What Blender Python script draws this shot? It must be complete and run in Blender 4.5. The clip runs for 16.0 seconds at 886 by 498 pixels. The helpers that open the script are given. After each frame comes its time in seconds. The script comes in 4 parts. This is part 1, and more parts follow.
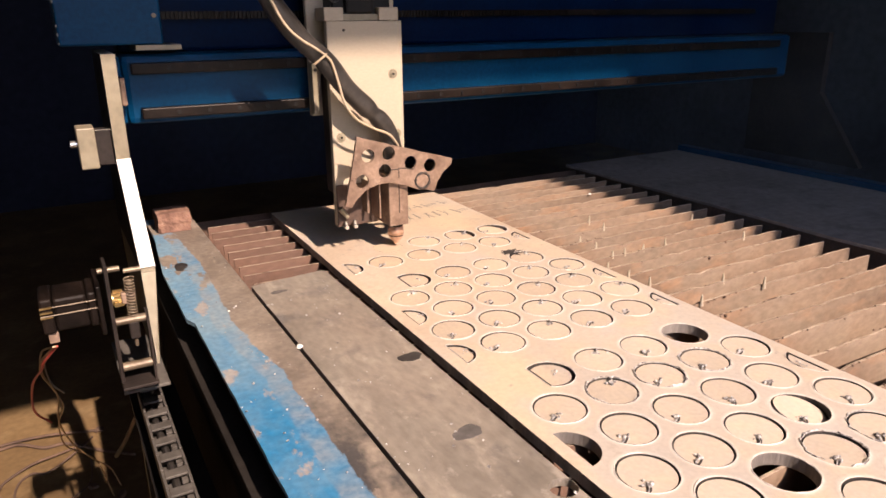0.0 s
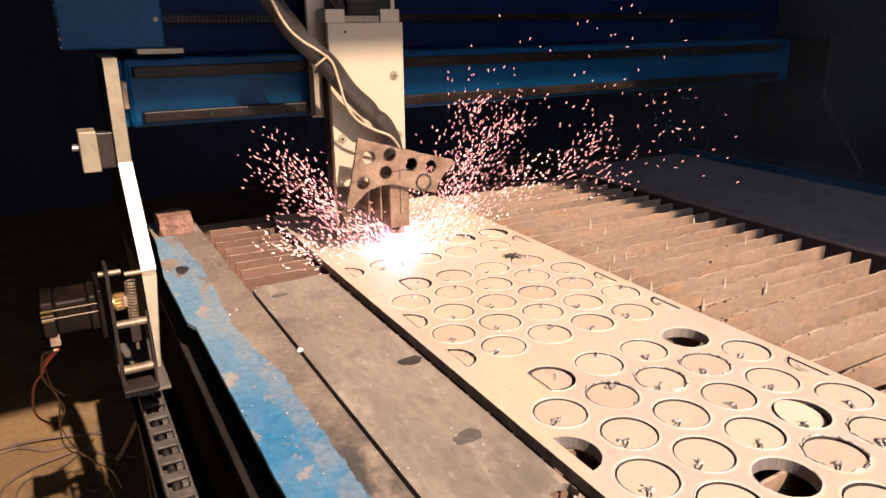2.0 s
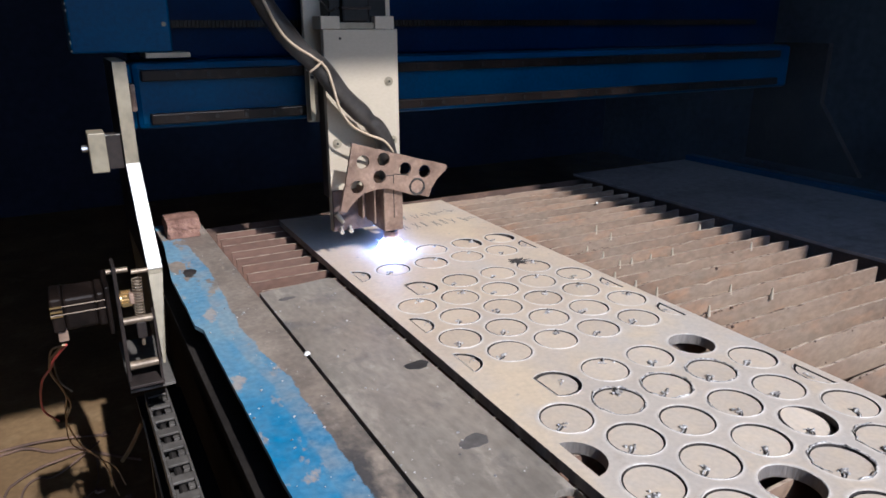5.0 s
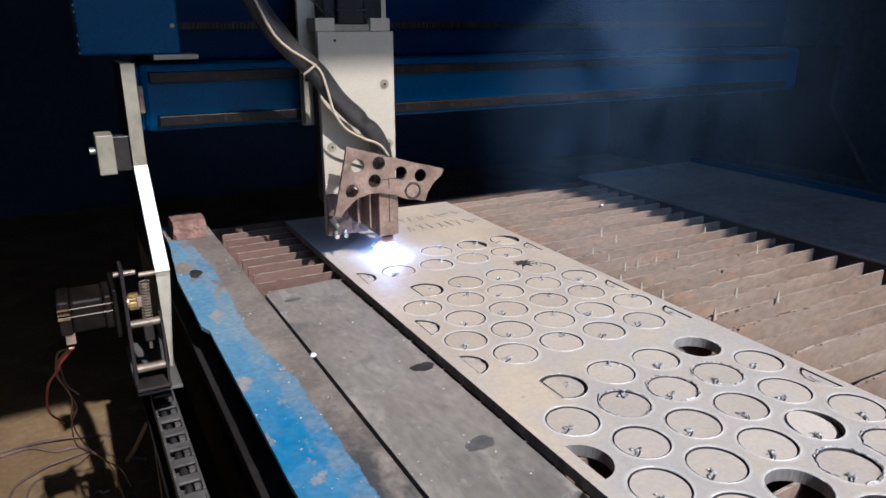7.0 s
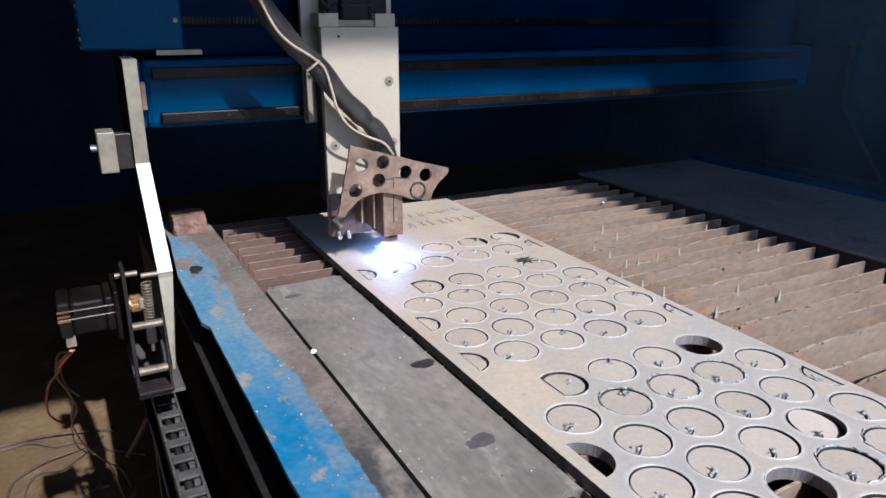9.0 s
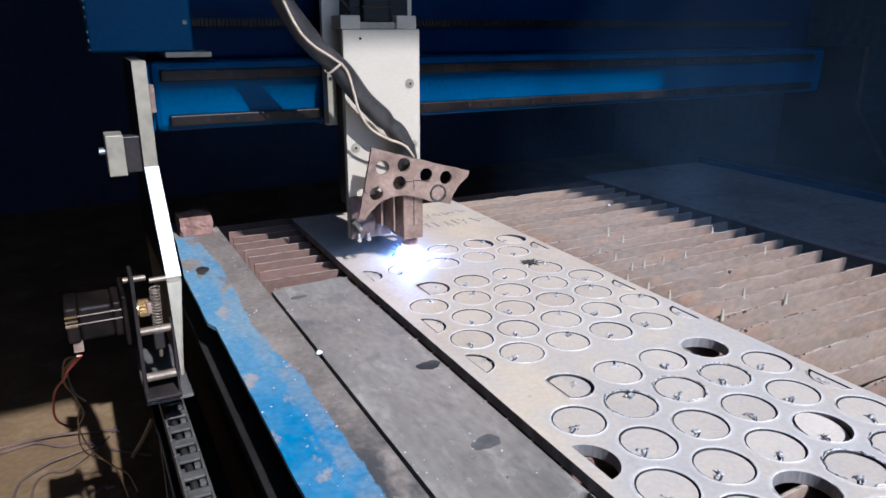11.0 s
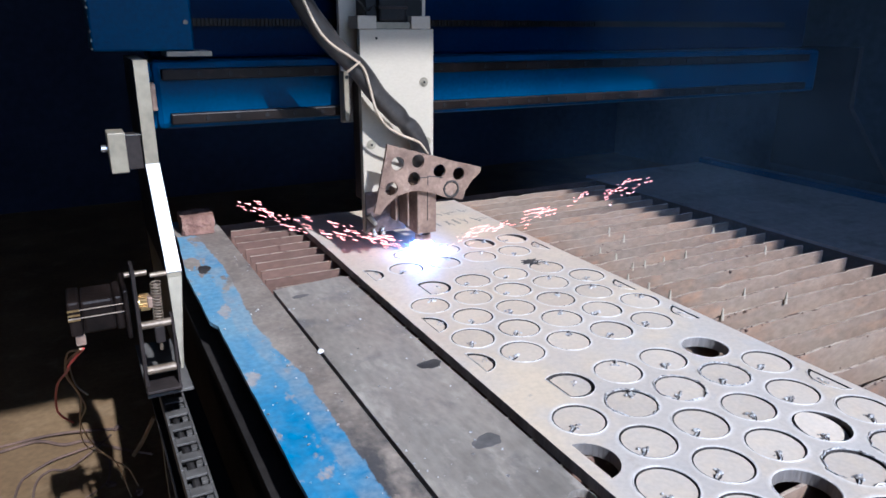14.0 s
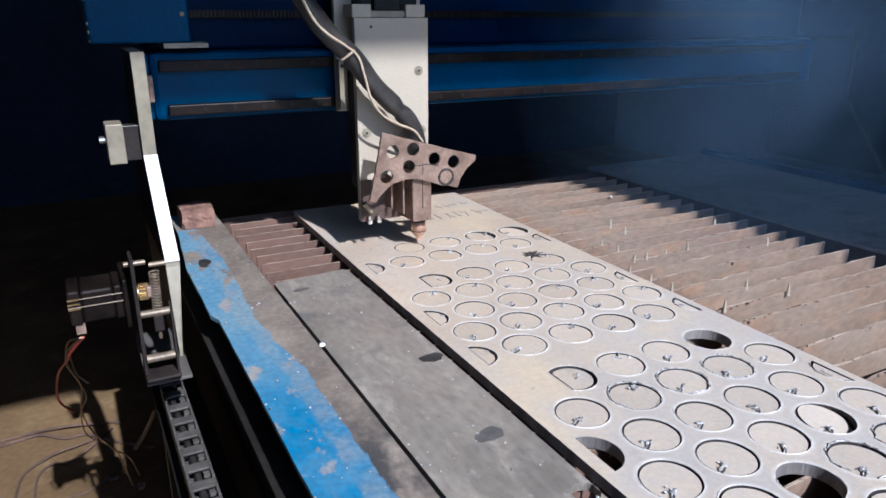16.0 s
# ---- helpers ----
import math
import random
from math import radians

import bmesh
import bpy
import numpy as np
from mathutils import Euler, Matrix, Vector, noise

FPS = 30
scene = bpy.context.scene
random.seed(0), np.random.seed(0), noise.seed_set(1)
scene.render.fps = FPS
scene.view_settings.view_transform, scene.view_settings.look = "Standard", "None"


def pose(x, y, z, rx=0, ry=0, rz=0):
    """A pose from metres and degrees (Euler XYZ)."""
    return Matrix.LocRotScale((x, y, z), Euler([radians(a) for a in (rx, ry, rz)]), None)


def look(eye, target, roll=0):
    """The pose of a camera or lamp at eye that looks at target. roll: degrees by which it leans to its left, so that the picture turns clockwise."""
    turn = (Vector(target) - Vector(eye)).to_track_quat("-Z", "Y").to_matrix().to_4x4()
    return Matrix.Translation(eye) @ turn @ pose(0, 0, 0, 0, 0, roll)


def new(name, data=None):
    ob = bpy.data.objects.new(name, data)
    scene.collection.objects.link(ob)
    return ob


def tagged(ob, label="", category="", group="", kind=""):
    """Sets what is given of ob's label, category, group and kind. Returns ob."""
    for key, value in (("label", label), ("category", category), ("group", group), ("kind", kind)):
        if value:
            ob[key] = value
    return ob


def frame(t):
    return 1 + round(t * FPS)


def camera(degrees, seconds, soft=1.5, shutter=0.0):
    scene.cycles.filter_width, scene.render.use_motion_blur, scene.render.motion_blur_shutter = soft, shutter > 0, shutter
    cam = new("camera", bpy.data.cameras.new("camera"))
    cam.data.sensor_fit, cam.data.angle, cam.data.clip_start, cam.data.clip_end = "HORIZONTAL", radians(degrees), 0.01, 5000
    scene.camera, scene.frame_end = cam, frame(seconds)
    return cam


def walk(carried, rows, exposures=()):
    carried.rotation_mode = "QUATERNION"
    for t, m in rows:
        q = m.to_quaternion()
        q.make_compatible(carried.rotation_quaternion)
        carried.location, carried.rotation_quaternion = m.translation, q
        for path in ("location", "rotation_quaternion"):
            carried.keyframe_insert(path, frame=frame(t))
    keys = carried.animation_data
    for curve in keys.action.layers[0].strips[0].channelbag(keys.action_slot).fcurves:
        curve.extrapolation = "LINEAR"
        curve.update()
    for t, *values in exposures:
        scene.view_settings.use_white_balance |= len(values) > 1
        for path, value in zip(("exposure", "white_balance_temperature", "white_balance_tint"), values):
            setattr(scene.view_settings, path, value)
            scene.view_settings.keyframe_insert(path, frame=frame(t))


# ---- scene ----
cam = camera(64.69, 16.0, soft=1.6)
PATH = [
    (0.0, look((-0.0000, -0.0000, 1.1940), (0.4615, 0.8282, 0.8761), -0.46)),
    (0.5, look((0.0023, 0.0007, 1.1932), (0.4669, 0.8263, 0.8730), -0.36)),
    (1.0, look((0.0023, 0.0019, 1.1941), (0.4647, 0.8282, 0.8726), -0.42)),
    (1.5, look((0.0011, 0.0017, 1.1969), (0.4636, 0.8293, 0.8787), -0.32)),
    (2.0, look((0.0014, -0.0008, 1.1951), (0.4612, 0.8299, 0.8813), -0.43)),
    (2.5, look((-0.0010, -0.0008, 1.1973), (0.4596, 0.8290, 0.8823), -0.36)),
    (3.0, look((0.0001, -0.0022, 1.1962), (0.4588, 0.8299, 0.8842), -0.42)),
    (3.5, look((-0.0012, -0.0019, 1.1981), (0.4604, 0.8290, 0.8873), -0.28)),
    (4.0, look((-0.0016, -0.0027, 1.1969), (0.4564, 0.8308, 0.8879), -0.39)),
    (6.5, look((-0.0062, -0.0003, 1.1987), (0.4469, 0.8361, 0.8906), -0.00)),
    (7.0, look((-0.0065, -0.0008, 1.1990), (0.4448, 0.8371, 0.8920), -0.07)),
    (7.5, look((-0.0045, -0.0009, 1.1976), (0.4426, 0.8392, 0.8903), -0.16)),
    (8.0, look((-0.0045, -0.0003, 1.1967), (0.4440, 0.8390, 0.8893), 0.03)),
    (8.5, look((-0.0050, 0.0014, 1.1982), (0.4449, 0.8392, 0.8889), 0.05)),
    (9.0, look((-0.0066, 0.0021, 1.1981), (0.4441, 0.8387, 0.8867), 0.18)),
    (11.5, look((-0.0081, 0.0010, 1.1973), (0.4357, 0.8427, 0.8897), 0.22)),
    (12.0, look((-0.0100, -0.0004, 1.1987), (0.4369, 0.8400, 0.8924), 0.40)),
    (12.5, look((-0.0091, -0.0004, 1.1987), (0.4340, 0.8414, 0.8905), 0.20)),
    (13.0, look((-0.0104, 0.0006, 1.1989), (0.4328, 0.8416, 0.8884), 0.28)),
    (13.5, look((-0.0080, -0.0007, 1.1972), (0.4338, 0.8414, 0.8879), 0.15)),
    (14.0, look((-0.0093, -0.0012, 1.1980), (0.4338, 0.8405, 0.8895), 0.31)),
    (14.5, look((-0.0102, 0.0002, 1.1970), (0.4344, 0.8403, 0.8863), 0.35)),
    (15.0, look((-0.0109, 0.0016, 1.1975), (0.4325, 0.8416, 0.8847), 0.29)),
    (15.5, look((-0.0097, 0.0008, 1.1980), (0.4328, 0.8409, 0.8843), 0.17)),
    (16.0, look((-0.0089, 0.0035, 1.1976), (0.4326, 0.8420, 0.8784), 0.11)),
]
# stops, kelvin and tint: the picture turns cooler and darker once the arc burns
EXPOSURES = [
    (0.0, 0.98, 6100, 22), (1.2, 0.98, 6100, 22), (1.5, 1.05, 6650, 23), (2.2, 0.98, 6350, 23),
    (3.0, 0.75, 5900, 19), (4.0, 0.60, 5150, 13), (6.5, 0.50, 4600, 9), (9.0, 0.56, 4500, 9),
    (11.5, 0.74, 4300, 10), (13.5, 0.84, 4280, 10), (14.3, 0.70, 4300, 9), (15.2, 0.70, 4350, 9), (16.0, 0.68, 4420, 9),
]
walk(cam, PATH, EXPOSURES)

# ---- light: low sun through the tall doorway behind the camera ----
SUN_WAY = Vector((-0.16, 1.0, -0.9)).normalized()
world = bpy.data.worlds.new("sky")
scene.world = world
world.use_nodes = True
wn = world.node_tree.nodes
sky = wn.new("ShaderNodeTexSky")
sky.sky_type, sky.sun_disc = "NISHITA", False
sky.sun_elevation = math.asin(-SUN_WAY.z)
sky.sun_rotation = math.atan2(-SUN_WAY.x, -SUN_WAY.y)
world.node_tree.links.new(sky.outputs[0], wn["Background"].inputs[0])
wn["Background"].inputs[1].default_value = 0.11
sun = new("sun", bpy.data.lights.new("sun", "SUN"))
sun.data.energy, sun.data.angle, sun.data.color = 4.6, radians(0.6), (1.0, 0.78, 0.55)
sun.matrix_world = look((0, 0, 6), Vector((0, 0, 6)) + SUN_WAY)


# ---- materials ----
def material(name, c1, c2, rough=0.6, metal=0.0, scale=6.0, fine=60.0, bump=0.15, c3=None, at=(0.52, 0.62), stretch=(1, 1, 1), spread=0.12, spec=0.5, shift=(0, 0, 0), grain=(0.82, 1.12)):
    """Two-scale noise between c1 and c2; c3, where given, lies in patches above the noise value at[0]."""
    m = bpy.data.materials.new(name)
    m.use_nodes = True
    n, l = m.node_tree.nodes, m.node_tree.links
    b = n["Principled BSDF"]
    tc, mp = n.new("ShaderNodeTexCoord"), n.new("ShaderNodeMapping")
    mp.inputs["Scale"].default_value = stretch
    l.new(tc.outputs["Object"], mp.inputs["Vector"])
    if any(shift):      # alike pieces that share a mesh get a grain of their own
        own, by = n.new("ShaderNodeObjectInfo"), n.new("ShaderNodeVectorMath")
        by.operation, by.inputs[0].default_value = "SCALE", shift
        l.new(own.outputs["Random"], by.inputs["Scale"])
        l.new(by.outputs[0], mp.inputs["Location"])
    big, small = n.new("ShaderNodeTexNoise"), n.new("ShaderNodeTexNoise")
    for t, s, d in ((big, scale, 6), (small, fine, 4)):
        t.inputs["Scale"].default_value, t.inputs["Detail"].default_value = s, d
        l.new(mp.outputs[0], t.inputs["Vector"])
    ramp = n.new("ShaderNodeValToRGB")
    ramp.color_ramp.elements[0].position, ramp.color_ramp.elements[1].position = 0.36, 0.64
    ramp.color_ramp.elements[0].color, ramp.color_ramp.elements[1].color = (*c1, 1), (*c2, 1)
    l.new(big.outputs[0], ramp.inputs[0])
    out = ramp.outputs[0]
    if c3:
        other = n.new("ShaderNodeTexNoise")
        other.inputs["Scale"].default_value, other.inputs["Detail"].default_value = scale * 2.3, 8
        other.inputs["Roughness"].default_value = 0.62
        l.new(mp.outputs[0], other.inputs["Vector"])
        r2 = n.new("ShaderNodeMapRange")
        r2.inputs["From Min"].default_value, r2.inputs["From Max"].default_value = at
        l.new(other.outputs[0], r2.inputs["Value"])
        mix = n.new("ShaderNodeMixRGB")
        mix.inputs[2].default_value = (*c3, 1)
        l.new(r2.outputs[0], mix.inputs[0])
        l.new(out, mix.inputs[1])
        out = mix.outputs[0]
    hs, mr, info, add = n.new("ShaderNodeHueSaturation"), n.new("ShaderNodeMapRange"), n.new("ShaderNodeObjectInfo"), n.new("ShaderNodeMath")
    l.new(small.outputs[0], mr.inputs["Value"])
    mr.inputs["From Min"].default_value, mr.inputs["From Max"].default_value = 0.3, 0.7
    mr.inputs["To Min"].default_value, mr.inputs["To Max"].default_value = grain
    sc = n.new("ShaderNodeMath")
    sc.operation = "MULTIPLY_ADD"
    sc.inputs[1].default_value, sc.inputs[2].default_value = spread, -spread / 2
    l.new(info.outputs["Random"], sc.inputs[0])
    l.new(sc.outputs[0], add.inputs[0])
    l.new(mr.outputs[0], add.inputs[1])
    l.new(add.outputs[0], hs.inputs["Value"])
    l.new(out, hs.inputs["Color"])
    l.new(hs.outputs[0], b.inputs["Base Color"])
    rr = n.new("ShaderNodeMapRange")
    rr.inputs["To Min"].default_value, rr.inputs["To Max"].default_value = max(0.05, rough - 0.12), min(1, rough + 0.12)
    l.new(big.outputs[0], rr.inputs["Value"])
    l.new(rr.outputs[0], b.inputs["Roughness"])
    b.inputs["Metallic"].default_value = metal
    b.inputs["Specular IOR Level"].default_value = spec
    bp = n.new("ShaderNodeBump")
    bp.inputs["Strength"].default_value, bp.inputs["Distance"].default_value = bump, 0.002
    l.new(small.outputs[0], bp.inputs["Height"])
    l.new(bp.outputs[0], b.inputs["Normal"])
    return m


def glowing(name, colour, strength):
    m = bpy.data.materials.new(name)
    m.use_nodes = True
    b = m.node_tree.nodes["Principled BSDF"]
    b.inputs["Base Color"].default_value = (0.05, 0.05, 0.05, 1)
    b.inputs["Emission Color"].default_value = (*colour, 1)
    b.inputs["Emission Strength"].default_value = strength
    return m


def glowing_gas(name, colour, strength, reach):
    """A clear sheet that gives off a little light, less and less away from its middle, for the arc's bloom."""
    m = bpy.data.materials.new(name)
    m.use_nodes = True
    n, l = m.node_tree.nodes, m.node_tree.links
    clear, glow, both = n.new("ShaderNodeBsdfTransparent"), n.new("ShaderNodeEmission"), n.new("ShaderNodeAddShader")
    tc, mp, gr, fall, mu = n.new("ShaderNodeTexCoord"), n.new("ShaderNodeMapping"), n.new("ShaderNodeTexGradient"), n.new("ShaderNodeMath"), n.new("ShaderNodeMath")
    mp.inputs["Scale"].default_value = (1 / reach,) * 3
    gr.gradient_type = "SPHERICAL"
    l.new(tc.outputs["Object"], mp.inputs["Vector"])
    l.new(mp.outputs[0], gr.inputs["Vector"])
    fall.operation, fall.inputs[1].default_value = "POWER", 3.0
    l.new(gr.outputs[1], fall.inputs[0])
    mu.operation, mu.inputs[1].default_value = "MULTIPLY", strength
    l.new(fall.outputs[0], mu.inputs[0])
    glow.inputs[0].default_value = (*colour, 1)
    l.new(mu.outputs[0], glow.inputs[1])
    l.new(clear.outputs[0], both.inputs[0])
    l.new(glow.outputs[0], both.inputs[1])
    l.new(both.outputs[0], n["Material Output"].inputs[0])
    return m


def node(m, kind, **values):
    k = m.node_tree.nodes.new("ShaderNode" + kind)
    for key, v in values.items():
        k.inputs[key.replace("_", " ")].default_value = v
    return k


def blend(m, colour, factor, over=None, strength=1.0):
    """Lays a colour over a material's own, where factor is near one."""
    n, l = m.node_tree.nodes, m.node_tree.links
    hs = next(k for k in n if k.type == "HUE_SAT")
    mix = n.new("ShaderNodeMixRGB")
    l.new(hs.inputs["Color"].links[0].from_socket, mix.inputs[1])
    mix.inputs[2].default_value = (*colour, 1)
    if over:
        l.new(over, mix.inputs[2])
    if strength < 1:
        k = n.new("ShaderNodeMath")
        k.operation, k.inputs[1].default_value = "MULTIPLY", strength
        l.new(factor, k.inputs[0])
        factor = k.outputs[0]
    l.new(factor, mix.inputs[0])
    l.new(mix.outputs[0], hs.inputs["Color"])


def patches(m, scale, low, high, detail=6, rough=0.6, stretch=(1, 1, 1), at=(0, 0, 0)):
    """Noise patches in the thing's own space: 0 below low, 1 above high."""
    l = m.node_tree.links
    tc = next(k for k in m.node_tree.nodes if k.type == "TEX_COORD")
    mp = node(m, "Mapping", Scale=stretch, Location=at)
    nz = node(m, "TexNoise", Scale=scale, Detail=detail, Roughness=rough)
    mr = node(m, "MapRange", From_Min=low, From_Max=high)
    l.new(tc.outputs["Object"], mp.inputs["Vector"])
    l.new(mp.outputs[0], nz.inputs["Vector"])
    l.new(nz.outputs[0], mr.inputs["Value"])
    return mr.outputs[0]


def scaled_plate(name, **more):
    """Hot-rolled plate: beige scale, blue-grey heat tint in broad zones, and paler rims where the mesh names them."""
    m = material(name, (0.525, 0.425, 0.32), (0.625, 0.52, 0.40), 0.55, 0.1, 5, 190, 0.05, (0.54, 0.40, 0.28), (0.54, 0.74), grain=(0.93, 1.06), **more)
    blend(m, (0.52, 0.515, 0.52), patches(m, 3.2, 0.46, 0.72, 3, 0.5, (1.6, 0.8, 1), (0.3, 0.1, 0)), strength=0.4)
    # the colour turns greyer towards the near right end
    l, spot, xyz = m.node_tree.links, node(m, "NewGeometry"), node(m, "SeparateXYZ")
    mix, zone = node(m, "Math"), node(m, "MapRange", From_Min=0.62, From_Max=0.12)
    l.new(spot.outputs["Position"], xyz.inputs[0])
    mix.operation, mix.inputs[1].default_value = "MULTIPLY_ADD", -0.7
    l.new(xyz.outputs[0], mix.inputs[0])
    l.new(xyz.outputs[1], mix.inputs[2])
    l.new(mix.outputs[0], zone.inputs["Value"])
    blend(m, (0.535, 0.505, 0.475), zone.outputs[0], strength=0.55)
    blend(m, (0.40, 0.33, 0.27), patches(m, 38, 0.60, 0.74, 5), strength=0.45)
    blend(m, (0.66, 0.54, 0.38), patches(m, 6.5, 0.50, 0.68, 5, 0.6, (1, 0.8, 1), (2.1, 0.4, 0)), strength=0.8)
    blend(m, (0.47, 0.475, 0.50), patches(m, 8, 0.53, 0.70, 6, 0.62, (1, 0.9, 1), (5.3, 1.7, 0)), strength=0.45)
    blend(m, (0.30, 0.27, 0.25), patches(m, 60, 0.66, 0.74, 4, 0.6, (1, 1, 1), (0.7, 3.1, 0)), strength=0.6)
    rim = node(m, "Attribute")
    rim.attribute_name = "rim"
    blend(m, (0.74, 0.70, 0.655), rim.outputs["Fac"], strength=0.75)
    return m


PLATE = scaled_plate("cut_plate", spread=0.0)
DISC = scaled_plate("cut_disc", spread=0.10, shift=(3, 5, 0))
KERF = material("scorch_and_kerf_shade", (0.022, 0.02, 0.02), (0.06, 0.052, 0.048), 0.8, 0.1, 60, 300, 0.5)
HALO = material("heat_paled_rim", (0.60, 0.57, 0.54), (0.74, 0.71, 0.68), 0.5, 0.1, 60, 300, 0.4)
BORE = material("cut_face", (0.16, 0.145, 0.135), (0.30, 0.275, 0.255), 0.7, 0.2, 40, 300, 0.6, stretch=(1, 1, 0.15))
DROSS = material("bright_dross", (0.13, 0.12, 0.12), (0.78, 0.77, 0.77), 0.35, 0.25, 260, 500, 0.8)
SLAB = material("mill_scale_steel", (0.235, 0.21, 0.18), (0.375, 0.337, 0.287), 0.48, 0.2, 8, 90, 0.3, (0.52, 0.465, 0.40), (0.55, 0.72), stretch=(1.3, 0.6, 1), spread=0.02)
blend(SLAB, (0.34, 0.285, 0.235), patches(SLAB, 5, 0.42, 0.62, 5, 0.6, (1, 0.7, 1)), strength=0.65)
blend(SLAB, (0.50, 0.45, 0.40), patches(SLAB, 46, 0.60, 0.70, 7, 0.7, (1, 0.8, 1)), strength=0.55)
blend(SLAB, (0.13, 0.13, 0.14), patches(SLAB, 14, 0.55, 0.68, 6, 0.6), strength=0.6)
STAIN = material("oil_stain", (0.02, 0.02, 0.022), (0.05, 0.047, 0.045), 0.35, 0.0, 30, 120, 0.2)
FAINT = material("old_oil_stain", (0.10, 0.095, 0.09), (0.17, 0.155, 0.15), 0.5, 0.1, 40, 120, 0.2)
def slat_rust():
    """Dusty grey-brown steel with ochre and red rust; bare dark red rust at the end beside the rail."""
    m = material("rusty_slat", (0.185, 0.128, 0.09), (0.285, 0.205, 0.145), 0.85, 0.0, 7, 120, 0.3, (0.32, 0.185, 0.105), (0.53, 0.68), stretch=(0.5, 1, 1), spread=0.22, shift=(7, 3, 5))
    blend(m, (0.27, 0.225, 0.175), patches(m, 4, 0.45, 0.6, 4), strength=0.5)
    blend(m, (0.12, 0.085, 0.065), patches(m, 30, 0.60, 0.72, 6, 0.65), strength=0.6)
    l = m.node_tree.links
    tc = next(k for k in m.node_tree.nodes if k.type == "TEX_COORD")
    xyz, edge = node(m, "SeparateXYZ"), node(m, "MapRange", From_Min=0.50, From_Max=0.40)
    l.new(tc.outputs["Object"], xyz.inputs[0])
    l.new(xyz.outputs[0], edge.inputs["Value"])
    blend(m, (0.135, 0.075, 0.055), edge.outputs[0], strength=0.85)
    return m


SLAT = slat_rust()
WORNEDGE = material("burnt_bright_edge", (0.32, 0.25, 0.19), (0.52, 0.43, 0.34), 0.55, 0.1, 30, 200, 0.4, (0.13, 0.09, 0.07), (0.55, 0.62), shift=(7, 3, 5))
RUST = material("dark_rust", (0.07, 0.045, 0.035), (0.14, 0.09, 0.065), 0.9, 0.0, 14, 150, 0.4)
BLUE = material("blue_enamel", (0.0005, 0.034, 0.097), (0.0008, 0.051, 0.134), 0.4, 0.0, 5, 140, 0.05, spread=0.0, spec=0.12)
SHADEBLUE = material("shaded_blue_enamel", (0.0003, 0.006, 0.028), (0.0006, 0.011, 0.045), 0.45, 0.0, 5, 140, 0.05, spread=0.0, spec=0.05)
def rail_paint():
    """Blue paint along the outer edge, rubbed through to dusty steel towards the slats and at the far end."""
    m = material("worn_blue_rail", (0.20, 0.165, 0.135), (0.32, 0.27, 0.22), 0.6, 0.05, 11, 120, 0.3, (0.33, 0.285, 0.24), (0.58, 0.70), spread=0.0)
    n, l = m.node_tree.nodes, m.node_tree.links
    tc = next(k for k in n if k.type == "TEX_COORD")
    xyz = node(m, "SeparateXYZ")
    l.new(tc.outputs["Object"], xyz.inputs[0])

    def ramp(source, *stops):
        r = n.new("ShaderNodeFloatCurve")
        c = r.mapping.curves[0]
        c.points[0].location, c.points[1].location = stops[0], stops[-1]
        for p in stops[1:-1]:
            c.points.new(*p)
        for p in c.points:
            p.handle_type = "VECTOR"
        r.mapping.update()
        l.new(source, r.inputs["Value"])
        return r.outputs[0]

    def calc(op, a, b, c=None):
        k = n.new("ShaderNodeMath")
        k.operation = op
        for i, v in enumerate((a, b) if c is None else (a, b, c)):
            if isinstance(v, (int, float)):
                k.inputs[i].default_value = v
            else:
                l.new(v, k.inputs[i])
        return k.outputs[0]

    x, y = calc("ADD", xyz.outputs[0], 0.7), calc("ADD", xyz.outputs[1], 1.1)      # in the world
    along = calc("MULTIPLY", y, 0.5)
    # dark oily dirt on the bare strip towards the near end
    near = ramp(along, (0.0, 1.0), (0.27, 1.0), (0.33, 0.55), (0.40, 0.25), (0.55, 0.3), (1.0, 0.1))
    dirt = patches(m, 26, 0.40, 0.60, 7, 0.62, (1, 0.6, 1))
    blend(m, (0.045, 0.045, 0.05), calc("MULTIPLY", near, dirt), strength=0.9)
    # where the paint ends, across the rail
    rim = ramp(along, (0.0, 0.191), (0.36, 0.192), (0.415, 0.181), (0.455, 0.174), (0.56, 0.184), (0.66, 0.178), (1.0, 0.16))
    ragged = calc("MULTIPLY_ADD", patches(m, 45, 0.3, 0.7, 8, 0.65, (1, 0.4, 1)), 0.008, -0.004)
    inside = calc("ADD", calc("SUBTRACT", rim, x), ragged)
    paint = node(m, "MapRange", From_Min=-0.0008, From_Max=0.0014)
    l.new(inside, paint.inputs["Value"])
    cover = ramp(along, (0.0, 1.0), (0.33, 0.97), (0.42, 0.72), (0.50, 0.80), (0.58, 0.74), (0.66, 0.45), (1.0, 0.2))
    worn = patches(m, 21, 0.30, 0.70, 8, 0.68, (1, 0.45, 1), (0.4, 0.2, 0))
    left_on = node(m, "MapRange", From_Min=-0.03, From_Max=0.05)
    l.new(calc("SUBTRACT", cover, worn), left_on.inputs["Value"])
    tone = n.new("ShaderNodeValToRGB")
    e = tone.color_ramp.elements
    e[0].position, e[0].color, e[1].position, e[1].color = 0.2, (0.016, 0.185, 0.40, 1), 0.85, (0.19, 0.31, 0.41, 1)
    l.new(calc("MULTIPLY_ADD", ramp(along, (0.0, 0.0), (0.30, 0.0), (0.40, 0.45), (1.0, 0.6)), 0.8, calc("MULTIPLY", patches(m, 16, 0.3, 0.7, 6, 0.6, (1, 0.5, 1)), 0.6)), tone.inputs[0])
    blend(m, (0, 0, 0), calc("MULTIPLY", paint.outputs[0], left_on.outputs[0]), tone.outputs[0])
    # dust rubbed over the inner third of the paint
